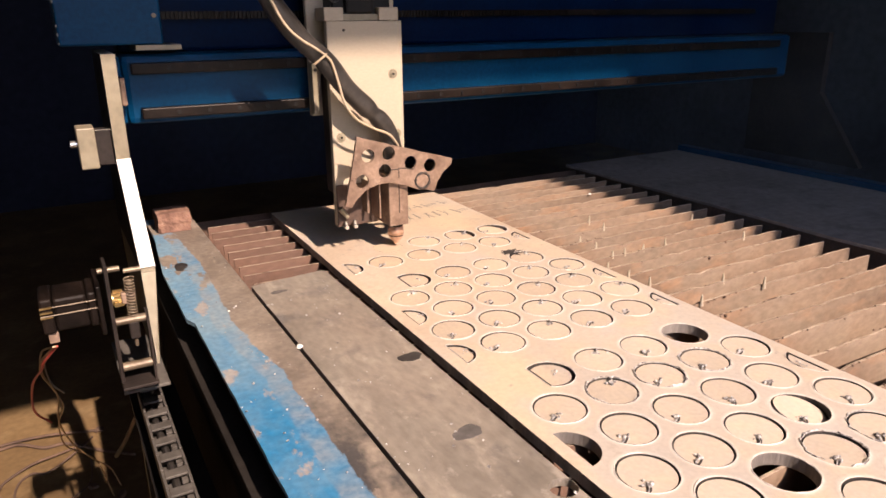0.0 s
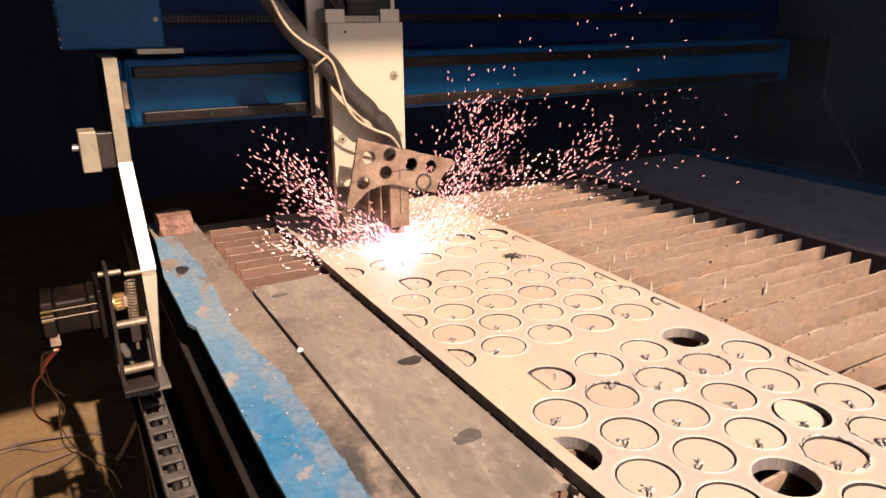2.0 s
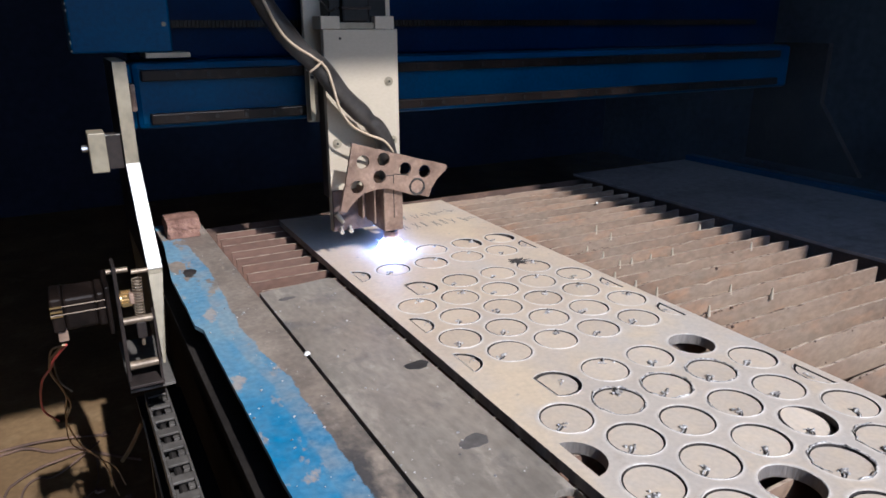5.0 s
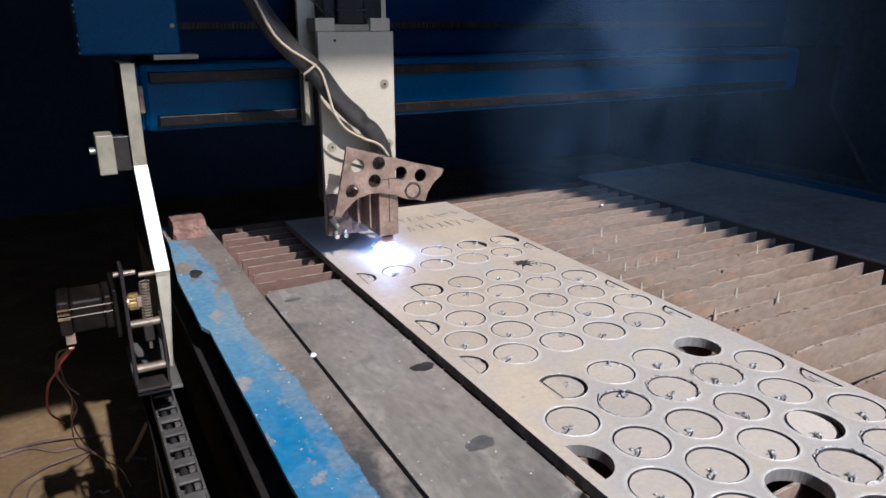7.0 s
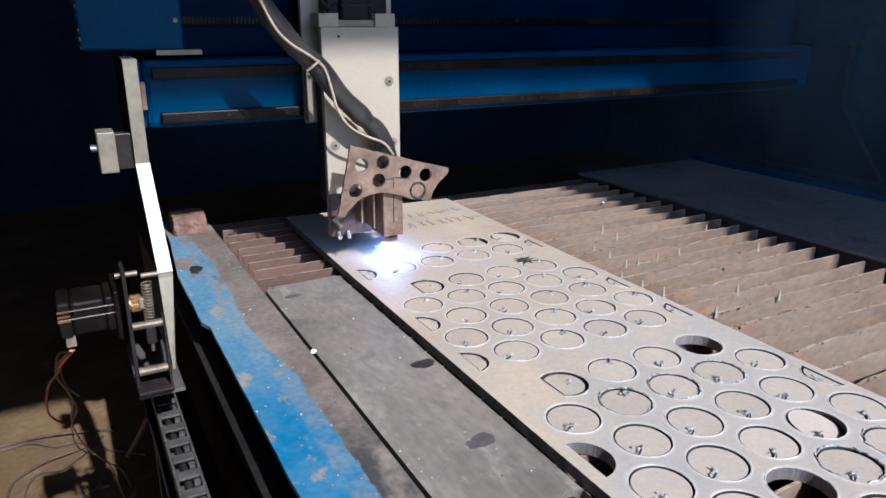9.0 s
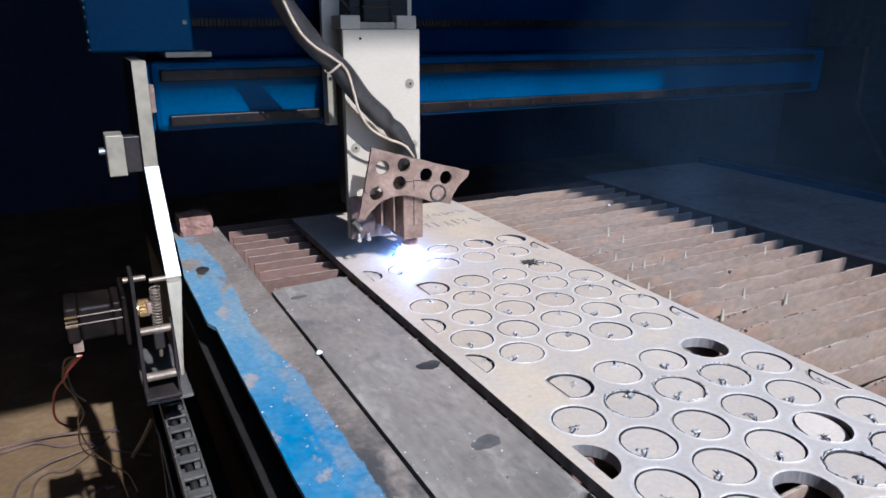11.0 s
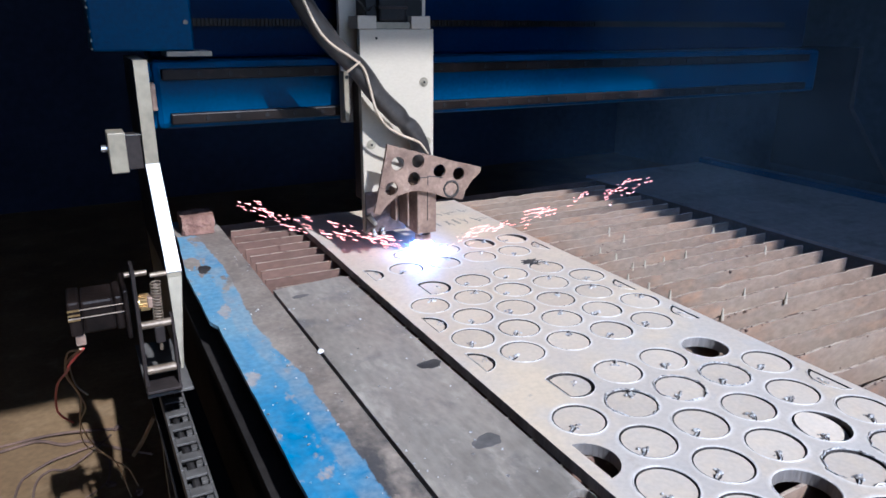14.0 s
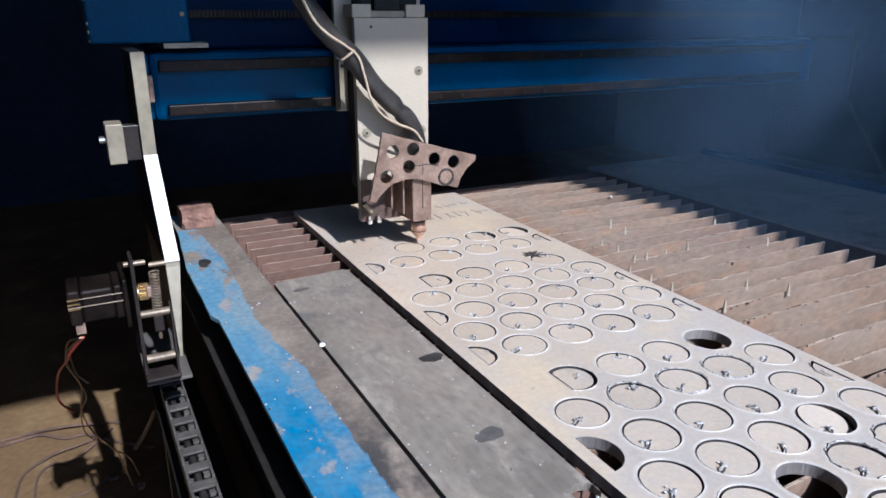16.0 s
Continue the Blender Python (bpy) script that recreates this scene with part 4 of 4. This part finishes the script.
    for a, b in zip(out, out[1:] + out[:1]):
        k = max(1, int(math.hypot(b[0] - a[0], b[1] - a[1]) / 0.006))
        for i in range(k):
            f = i / k
            fine.append((a[0] + (b[0] - a[0]) * f + rng.uniform(-0.0006, 0.0006), a[1] + (b[1] - a[1]) * f + rng.uniform(-0.0006, 0.0006)))
    holes = [circle(x, z, 0.0114, 26) for x, z in ((0.444, 0.976), (0.481, 0.977), (0.521, 0.957), (0.558, 0.949), (0.473, 0.948), (0.432, 0.935))]
    guard = part("spatter_guard", prism(fine, holes, face, 0.005), BROWNSTEEL, c, "rust-brown scrap steel guard with round holes")
    ring = circle(0.543, 0.924, 0.0135, 30)
    bm = bmesh.new()
    for k in range(0, 30, 1):
        (x0, z0), (x1, z1) = ring[k], ring[(k + 1) % 30]
        tube([(x0, 1.0445, z0), (x1, 1.0445, z1)], rng.uniform(0.0014, 0.0026), 5, 1, bm)
    part("weld_ring", bm, KERF, guard, "dark half-cut ring")
    bm = tube([(0.484, 1.0447, 0.949), (0.497, 1.0447, 0.9485), (0.501, 1.0447, 0.9500), (0.527, 1.0447, 0.9455)], 0.0008, 5, 4)
    tube([(0.4985, 1.0447, 0.949), (0.4985, 1.0447, 0.9345)], 0.0007, 5, 1, bm)
    part("score_line", bm, KERF, guard)
    part("weld_bead", lump((0.4145, 1.0455, 0.9395), 0.003, rng), BROWNSTEEL, guard)
    part("guard_stay", rod((0.5040, 1.050, 0.935), (0.5040, 1.1095, 0.955), 0.005, 12), DARK, c)
    # small clevis pins below the guard
    part("clevis", rod((0.411, 1.098, 0.880), (0.424, 1.098, 0.862), 0.0052, 10, r2=0.0035), LEGSTEEL, c)
    for x in (0.4200, 0.4365):
        part("pin", rod((x, 1.098, 0.856), (x, 1.098, 0.845), 0.0032, 12), CHROME, c)
        part("pin_eye", rod((x - 0.0005, 1.0975, 0.846), (x - 0.0005, 1.0915, 0.846), 0.0038, 14), CHROME, c)
    # hose and cable
    part("hose", tube([(0.262, 1.052, 1.30), (0.295, 1.055, 1.235), (0.319, 1.058, 1.197), (0.352, 1.061, 1.158), (0.387, 1.064, 1.127), (0.420, 1.066, 1.085), (0.456, 1.069, 1.050), (0.489, 1.074, 1.017), (0.503, 1.078, 0.979), (0.505, 1.082, 0.937)], 0.0158, 18, 8, sag=lambda s: 1.0 - 0.22 * math.exp(-((s - 0.70) / 0.02) ** 2) + 0.04 * math.sin(30 * s)), RUBBER, c, "black rubber torch hose with tape wrap", smooth=True)
    part("cable", tube([(0.272, 1.034, 1.29), (0.298, 1.035, 1.223), (0.319, 1.037, 1.183), (0.341, 1.040, 1.162), (0.367, 1.042, 1.146), (0.389, 1.045, 1.128), (0.400, 1.047, 1.096), (0.410, 1.050, 1.064), (0.429, 1.052, 1.037), (0.459, 1.055, 1.019), (0.488, 1.056, 1.006), (0.506, 1.060, 0.985)], 0.0022, 8), BEIGE, c, "thin beige cable", smooth=True)
    part("cable_tie", tube([(0.381, 1.038, 1.139), (0.370, 1.0405, 1.130), (0.363, 1.046, 1.124)], 0.0018, 6, 4), BEIGE, c, "pale cable tie")
    part("top_lead", tube([(0.36, 1.12, 1.26), (0.40, 1.10, 1.232), (0.425, 1.115, 1.214), (0.445, 1.13, 1.225)], 0.0016, 6), RUBBER, c)
    return c


CARRIAGE = torch_carriage()


# ---- loose things ----
def drag_chain():
    ch = thing("drag_chain", (0.07, 0.8, 0.60), "grey cable drag chain running beside the table", "drag chain")
    part("trough", box(0.044, 0.117, 0.30, 1.20, 0.575, 0.580), BLACK, ch)
    y = 1.125
    while y > 0.35:
        bm = box(0.0535, 0.0575, y - 0.040, y, 0.5985, 0.622, 0.001)
        box(0.0845, 0.0885, y - 0.040, y, 0.5985, 0.622, 0.001, bm)
        box(0.0572, 0.0848, y - 0.018, y - 0.001, 0.6185, 0.6225, 0.001, bm)
        box(0.0572, 0.0848, y - 0.036, y - 0.002, 0.5982, 0.6010, 0.0005, bm)
        box(0.076, 0.0846, y - 0.028, y - 0.0175, 0.6120, 0.6170, 0.0005, bm)
        part("link", bm, CHAIN, ch)
        y -= 0.0425
    part("chain_cable", tube([(0.066, 1.12, 0.607), (0.07, 0.9, 0.606), (0.068, 0.6, 0.607), (0.07, 0.36, 0.607)], 0.005, 8), RUBBER, ch)
    part("support", box(0.044, 0.117, 0.44, 0.47, 0.4405, 0.5745), BLACK, ch)
    part("support", box(0.044, 0.117, 1.02, 1.05, 0.4405, 0.5745), BLACK, ch)


drag_chain()


def brick_stub():
    rng = random.Random(21)
    bm = box(0.149, 0.209, 1.380, 1.440, TOP, TOP + 0.0375)
    bmesh.ops.subdivide_edges(bm, edges=bm.edges[:], cuts=7, use_grid_fill=True)
    for v in bm.verts:
        n = noise.noise(v.co * 60) * 0.0028 + noise.noise(v.co * 190) * 0.0014
        c = Vector((0.179, 1.41, TOP + 0.019))
        d = (v.co - c)
        v.co += d.normalized() * n
        if v.co.z < TOP:
            v.co.z = TOP
        if v.co.z < TOP + 0.012 and v.co.y < 1.384:
            v.co.x += 0.004 * (1 if v.co.x < 0.179 else -0.6)
    single("brick", bm, BRICK, (0.179, 1.41, TOP), "broken piece of red brick on the table rail", "brick")


brick_stub()


def small_debris():
    rng = random.Random(6)
    n = thing("nut", (0.2275, 0.777, TOP), "small bright nut on the edge of the rail", "nut")
    part("nut_body", lump((0.2265, 0.777, TOP + 0.0030), 0.0040, rng, sub=2), WHITE, n)
    bm = bmesh.new()
    for _ in range(230):
        x, y = rng.uniform(0.125, 0.355), rng.uniform(0.3, 1.3)
        z = TOP + 0.0012 if x < 0.2265 else TOP - 0.0036
        if 0.226 < x < 0.231 or (x > 0.23 and y > 1.0) or (x > 0.352):
            continue
        lump((x, y, z), rng.choice((0.0006, 0.0008, 0.0010, 0.0013, 0.0018)), rng, bm, 0.6)
    single("metal_grit", bm, DROSS, (0.2, 0.8, TOP), "pale grit and spatter beads scattered on rail and sheet", "grit", kind="stuff")
    f = thing("floor_cable", (-0.15, 2.05, 0), "dark cables lying in loops on the dusty floor", "cable")
    for pts, r in (([(-0.50, 2.10, 0.006), (-0.28, 2.149, 0.006), (-0.223, 2.142, 0.008), (-0.165, 2.096, 0.006), (-0.107, 2.088, 0.006), (-0.022, 2.001, 0.006), (0.06, 1.93, 0.006)], 0.006),
                   ([(-0.29, 1.80, 0.005), (-0.274, 1.941, 0.005), (-0.248, 1.981, 0.007), (-0.194, 2.014, 0.012), (-0.138, 2.030, 0.012), (-0.06, 2.06, 0.006)], 0.0045),
                   ([(-0.24, 1.75, 0.004), (-0.235, 1.92, 0.006), (-0.20, 1.97, 0.008), (-0.16, 1.96, 0.006), (-0.10, 2.00, 0.014), (-0.04, 2.09, 0.005)], 0.004),
                   ([(-0.45, 2.16, 0.005), (-0.30, 2.172, 0.005), (-0.2, 2.16, 0.012), (-0.12, 2.14, 0.014), (-0.02, 2.12, 0.005)], 0.005),
                   ([(-0.22, 1.72, 0.004), (-0.17, 1.79, 0.004), (-0.12, 1.80, 0.004), (-0.06, 1.86, 0.004), (-0.05, 2.0, 0.004)], 0.003)):
        part("cable", tube(pts, r * 0.8, 8), RUST, f, smooth=True)
    single("bamboo_stick", tube([(0.076, 1.90, 0.137), (0.041, 1.925, 0.058), (0.012, 1.95, 0.004)], 0.006, 7, 4), TANWIRE, (0.012, 1.95, 0), "short tan stick leaning among the floor cables", "stick")
    for x, y in ((-0.055, 1.83), (-0.02, 2.12), (0.01, 1.76)):
        single("scrap_bit", lump((x, y, 0.006), 0.012, rng, sub=2), RUST, (x, y, 0), "small scrap of rusty metal on the floor", "scrap", "scrap on the floor")


small_debris()


# ---- arc and sparks ----
def arc_flame():
    """A white core with short blue spikes for its glare; it turns a little all the time, so that the rays flicker."""
    rng = random.Random(2)
    a = thing("plasma_arc", (0, 0, 0), "blinding blue-white plasma arc at the torch nozzle", "plasma arc")
    bm = bmesh.new()
    bmesh.ops.create_icosphere(bm, subdivisions=3, radius=0.0235, matrix=Matrix.Diagonal((1.0, 1.0, 0.75, 1)))
    for v in bm.verts:
        v.co *= 1 + 0.30 * noise.noise(v.co * 200)
    part("arc_core", bm, ARC, a, smooth=True)
    for k in range(16):
        yaw, tilt = 2 * math.pi * (k + rng.random()) / 16, rng.uniform(0.02, 0.55)
        d = Vector((math.cos(yaw) * math.cos(tilt), math.sin(yaw) * math.cos(tilt), math.sin(tilt)))
        part("arc_ray", rod(d * 0.006, d * rng.uniform(0.020, 0.044), rng.uniform(0.0014, 0.0028), 6, r2=0.0001), RAY, a, "thin blue ray of glare")
    # thin glowing discs added for the bloom round the arc: one spreads over the plate, two stand across each other
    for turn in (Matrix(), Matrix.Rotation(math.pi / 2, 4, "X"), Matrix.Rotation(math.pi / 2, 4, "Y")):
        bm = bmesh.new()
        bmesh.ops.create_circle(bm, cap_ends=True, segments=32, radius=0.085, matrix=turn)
        part("glowing_gas", bm, BLOOM, a, "faint violet-blue bloom drawn round the arc")
    return a


ARC_OB = arc_flame()


def spark_meshes():
    """Clumps of short glowing streaks that fly along +x."""
    rng = random.Random(15)
    out = []
    for n, spread, mat in ((40, 0.020, SPARK), (46, 0.028, SPARK), (20, 0.020, HOTSPARK), (40, 0.024, HOTSPARK), (34, 0.013, HOTSPARK)):
        bm = bmesh.new()
        for _ in range(n):
            c = Vector((rng.gauss(0, spread * 1.4), rng.gauss(0, spread * 0.8), rng.gauss(0, spread * 0.6)))
            ln, r = rng.uniform(0.0010, 0.0040), rng.uniform(0.00045, 0.00095) * (1.5 if spread < 0.016 else 1.0)
            d = Vector((1, c.y * 9, c.z * 9 + rng.uniform(-0.3, 0.3))).normalized()
            rod(c - d * ln, c + d * ln * 0.5, r, 5, bm, r2=r * 0.4)
        out.append(finish("spark_clump", bm, mat))
    for n, mat in ((8, JETSPARK), (10, JETSPARK)):      # thin jets
        bm = bmesh.new()
        for _ in range(n):
            c = Vector((rng.gauss(0, 0.022), rng.gauss(0, 0.006), rng.gauss(0, 0.005)))
            ln, r = rng.uniform(0.003, 0.011), rng.uniform(0.00032, 0.00065)
            d = Vector((1, rng.gauss(0, 0.12), rng.gauss(0, 0.12))).normalized()
            rod(c - d * ln, c + d * ln * 0.5, r, 5, bm, r2=r * 0.4)
        out.append(finish("spark_clump", bm, mat))
    bm = bmesh.new()      # a few bits, far apart
    for _ in range(9):
        c = Vector((rng.gauss(0, 0.06), rng.gauss(0, 0.05), rng.gauss(0, 0.05)))
        d = Vector((1, rng.gauss(0, 0.4), rng.gauss(0, 0.4))).normalized()
        rod(c - d * 0.003, c + d * 0.002, 0.0007, 5, bm, r2=0.0004)
    out.append(finish("spark_clump", bm, SPARK))
    return out


SPARK_MESHES = spark_meshes()


def make_sparks():
    """Each clump: when it leaves the torch, which way, how fast and how long it stays in the air."""
    rng = random.Random(33)
    plans = []
    for _ in range(200):     # the first bursts while the plate is pierced: flat to both sides
        side = rng.random() < 0.6
        yaw = rng.gauss(17, 9) if side else rng.gauss(155, 10)
        plans.append((rng.uniform(1.28, 1.70), yaw, rng.uniform(5, 17), rng.uniform(0.6, 3.0) if side else rng.uniform(0.5, 2.1), rng.uniform(0.15, 0.30)))
    for _ in range(90):      # the white-hot heart of the burst
        plans.append((rng.uniform(1.30, 1.95), rng.choice((rng.gauss(18, 12), rng.gauss(20, 14), rng.gauss(155, 14))), rng.uniform(8, 24), rng.uniform(0.3, 1.5), rng.uniform(0.12, 0.24)))
    for _ in range(80):      # its brightest tongue
        plans.append((rng.uniform(1.30, 1.70), rng.gauss(24, 8), rng.uniform(4, 16), rng.uniform(0.2, 1.6), 0.2001))
    for _ in range(96):      # then steeper fountains
        side = rng.random() < 0.6
        yaw = rng.gauss(3, 12) if side else rng.gauss(158, 10)
        plans.append((rng.uniform(1.66, 2.02), yaw, rng.uniform(28, 68) if side else rng.uniform(36, 60), rng.uniform(0.5, 1.9) if side else rng.uniform(0.5, 1.35), rng.uniform(0.20, 0.395)))
    for _ in range(16):      # a few bits thrown high
        plans.append((rng.uniform(1.62, 1.80), rng.gauss(-2, 10), rng.uniform(28, 62), rng.uniform(1.6, 2.6), rng.uniform(0.41, 0.5)))
    # then two thin flat jets while the cut runs: one along the gantry, one past the brick
    for side, start, stop, gap in ((0, 2.72, 3.25, 0.014), (1, 3.05, 4.4, 0.013), (0, 11.0, 12.1, 0.015), (0, 12.1, 14.4, 0.0095), (0, 14.4, 15.1, 0.014), (1, 12.25, 14.65, 0.012)):
        t = start
        while t < stop:
            yaw, pitch = (rng.gauss(6, 1.6), rng.gauss(6.6, 0.9)) if side == 0 else (rng.gauss(142, 2.2), rng.gauss(11.5, 1.5))
            plans.append((t, yaw, pitch, rng.uniform(2.8, 4.4) if side == 0 else rng.uniform(1.2, 2.5), 0.132 + 0.028 * side))
            t += gap * rng.uniform(0.6, 1.4)
    out = []
    for k, plan in enumerate(plans):
        ob = new("spark_clump", SPARK_MESHES[7 if plan[4] > 0.4 else 4 if plan[4] == 0.2001 else (3 if k % 2 == 0 and plan[4] < 0.27 else k % 2) if plan[0] < 2.3 else 5 + k % 2])
        tagged(ob, "orange-white sparks thrown from the cut by the torch", "sparks", "sparks from the torch", "stuff")
        out.append((ob, plan))
    return out


SPARKS = make_sparks()


def smoke_material(name, dense, scale):
    m = bpy.data.materials.new(name)
    m.use_nodes = True
    n, l = m.node_tree.nodes, m.node_tree.links
    b = n["Principled BSDF"]
    b.inputs["Base Color"].default_value = (0.33, 0.53, 0.84, 1)
    b.inputs["Roughness"].default_value = 1.0
    b.inputs["Specular IOR Level"].default_value = 0.0
    tc, gr, info, add = n.new("ShaderNodeTexCoord"), n.new("ShaderNodeTexGradient"), n.new("ShaderNodeObjectInfo"), n.new("ShaderNodeVectorMath")
    gr.gradient_type = "SPHERICAL"
    mp, sc = node(m, "Mapping", Scale=(0.3, 1.56, 1.56)), n.new("ShaderNodeVectorMath")
    l.new(tc.outputs["Object"], mp.inputs["Vector"])
    l.new(mp.outputs[0], gr.inputs["Vector"])
    sc.operation = "SCALE"
    sc.inputs[0].default_value = (7, 3, 5)
    l.new(info.outputs["Random"], sc.inputs["Scale"])
    l.new(tc.outputs["Object"], add.inputs[0])
    l.new(sc.outputs[0], add.inputs[1])
    nz = node(m, "TexNoise", Scale=scale, Detail=4, Distortion=0.7)
    l.new(add.outputs[0], nz.inputs["Vector"])
    mr, mu, fall = node(m, "MapRange", From_Min=0.28, From_Max=0.75, To_Max=dense), n.new("ShaderNodeMath"), n.new("ShaderNodeMath")
    l.new(nz.outputs[0], mr.inputs["Value"])
    fall.operation, fall.inputs[1].default_value = "POWER", 1.2
    l.new(gr.outputs[1], fall.inputs[0])
    mu.operation = "MULTIPLY"
    l.new(mr.outputs[0], mu.inputs[0])
    l.new(fall.outputs[0], mu.inputs[1])
    l.new(mu.outputs[0], b.inputs["Alpha"])
    return m


SMOKE = smoke_material("thin_smoke", 0.33, 2.6)
HAZE = smoke_material("thin_haze", 0.10, 1.8)
NEARHAZE = smoke_material("near_haze", 0.055, 1.3)
FARHAZE = smoke_material("far_haze", 0.22, 0.9)


def smoke_puff(seed, mat, sheets, label):
    """A bank of thin smoke: bowed veils side by side, along the draught from the doorway."""
    rng = random.Random(seed)
    p = thing("smoke_puff", (0, 0, 0), label, "smoke", "smoke from the cut")
    for k in range(sheets):
        bm = bmesh.new()
        bmesh.ops.create_grid(bm, x_segments=14, y_segments=14, size=0.64, matrix=Matrix.Rotation(math.pi / 2, 4, "Y"))
        a, b = rng.uniform(0, 6), rng.uniform(2, 4)
        for v in bm.verts:
            v.co.x += 0.006 * math.sin(b * v.co.y + a) + 0.008 * math.cos(b * v.co.z - a) + (k - (sheets - 1) / 2) * 0.05
        part("veil", bm, mat, p, smooth=True).visible_shadow = False
    return p


SMOKES = [smoke_puff(k, SMOKE if k != 2 else HAZE, 1, "thin blue-grey smoke drifting above the far slats") for k in (1, 2, 3)]
SMOKES[0].scale = (1, 0.52, 0.80)
SMOKES[1].scale = (1, 0.60, 0.75)
SMOKES[2].scale = (1, 0.80, 0.80)
for mat, seed, at, size in ((FARHAZE, 6, (1.2, 1.89, 1.0, 0, 0, 61), (1, 2.2, 0.95, 1)), (NEARHAZE, 7, (1.14, 0.74, 1.10, 0, 0, 23.7), (1, 0.85, 0.8, 1))):
    smoke_puff(seed, mat, 1, "faint even haze hanging beyond the slats").matrix_basis = pose(*at) @ Matrix.Diagonal(size)


# ---- what moves ----
def torch_at(t):
    """Offsets of the torch from where it starts: x across the gantry, y with the gantry, z of the lift."""
    cx, r = NEW_AT[0] - TIP.x, NEW_R
    cy = NEW_AT[1] - TIP.y
    if t <= 2.3:
        x, y = 0.0, 0.0
    else:
        a = 25 + 28.8 * (max(t, 3.0) - 3.0)
        a = radians(min(a, 385))
        x, y = cx + r * math.cos(a), cy + r * math.sin(a)
        if t < 3.0:
            f = (t - 2.3) / 0.7
            x, y = x * f, y * f
    z = 0.0
    if t > 0.3:
        z = 0.0035 * min(1, (t - 0.3) / 0.6)
    if t > 2.2:
        z = 0.0035 - 0.002 * min(1, (t - 2.2) / 0.3)
    if t > 15.5:
        z = 0.0015 + 0.004 * min(1, (t - 15.5) / 0.4)
    return x, y, z


def motions():
    times = [0, 0.3, 0.9, 1.3, 1.8, 2.2, 2.3, 2.5] + [3.0 + 0.5 * k for k in range(25)] + [15.5, 15.9, 16.0]
    walk(GANTRY, [(t, Matrix.Translation(BASE[GANTRY] + Vector((0, torch_at(t)[1], 0)))) for t in times])
    walk(CARRIAGE, [(t, Matrix.Translation(TIP + Vector(torch_at(t)))) for t in times])
    # the arc stays inside the closed beam until it strikes, then burns between nozzle and plate
    rows = []
    marks = [0, 1.2, 1.267] + [1.3 + 0.1 * k for k in range(141)] + [15.333, 16.0]
    for t in marks:
        p = Vector((0.51, 1.26, 1.086))
        if 1.3 <= t <= 15.3:
            p = TIP + Vector(torch_at(t))
            p.z = TOP + 0.0085
        rows.append((t, Matrix.Translation(p) @ Matrix.Rotation(radians((t * 370) % 80), 4, "Z")))
    walk(ARC_OB, rows)
    # pieces of the kerf drop out as the arc passes
    for deg, ob in KERF_PIECES:
        t = 3.0 + ((deg - 25) % 360) / 28.8
        home = Vector((*NEW_AT, TOP - 0.0003))
        gone = home - Vector((0, 0, 0.16))
        walk(ob, [(0, Matrix.Translation(home)), (t, Matrix.Translation(home)), (t + 0.2, Matrix.Translation(gone)), (16.0, Matrix.Translation(gone))] if t < 15.5 else [(0, Matrix.Translation(home)), (15.4, Matrix.Translation(home)), (15.6, Matrix.Translation(gone)), (16.0, Matrix.Translation(gone))])
    for ob, (t0, yaw, pitch, speed, life) in SPARKS:
        ox, oy, _ = torch_at(t0)
        start = Vector((TIP.x + ox, TIP.y + oy, TOP - 0.05))     # under the plate, in the cut
        a, b = radians(yaw), radians(pitch)
        v = Vector((math.cos(a) * math.cos(b), math.sin(a) * math.cos(b), math.sin(b))) * speed
        turn = Matrix.Rotation(a, 4, "Z") @ Matrix.Rotation(-b, 4, "Y")
        rest = Matrix.Translation((0.8, 1.0, 0.375)) @ turn        # cold, below the tray
        rows = [(0, rest), (t0 - 0.034, rest)]
        n = 4
        fall = 2.0 if t0 < 2.3 else 0.6
        life = min(life, (v.z + 0.04) / fall)      # none falls past the slats alight
        for k in range(n + 1):
            s = life * k / n
            p = start + Vector((0, 0, 0.055)) + v * s + Vector((0, 0, -fall * s * s))
            rows.append((t0 + s, Matrix.Translation(p) @ turn))
        rows += [(t0 + life + 0.034, rest), (16.0, rest)]
        walk(ob, rows)
    # smoke gathers under the table, rises behind the far slats and drifts off
    under = pose(0.95, 0.55, 0.19, 0, 88, 0)

    def drift(ob, rise, path):
        walk(ob, [(0, under), (rise, under)] + [(t, pose(*p, 0, ry, 23.7)) for t, ry, p in path])

    drift(SMOKES[0], 4.3, [(5.0, 60, (0.95, 0.7, 0.6)), (6.0, 0, (0.78, 0.86, 1.10)), (7.0, 0, (0.79, 0.86, 1.18)), (7.5, 0, (0.88, 0.85, 1.20)), (8.2, 0, (1.02, 0.80, 1.22)), (9.2, 0, (1.34, 0.72, 1.42)), (11.5, 0, (2.0, 0.9, 3.4)), (12.5, 0, (2.0, 0.9, 3.75)), (16.0, 0, (2.0, 0.9, 3.75))])
    drift(SMOKES[1], 9.4, [(10.4, 60, (0.95, 0.7, 0.6)), (11.3, 0, (0.84, 0.84, 1.06)), (12.5, 0, (0.86, 0.82, 1.04)), (16.0, 0, (0.90, 0.8, 1.08))])
    drift(SMOKES[2], 14.4, [(14.8, 60, (0.95, 0.7, 0.6)), (15.3, 0, (0.98, 0.80, 1.18)), (16.0, 0, (0.98, 0.80, 1.22))])


motions()
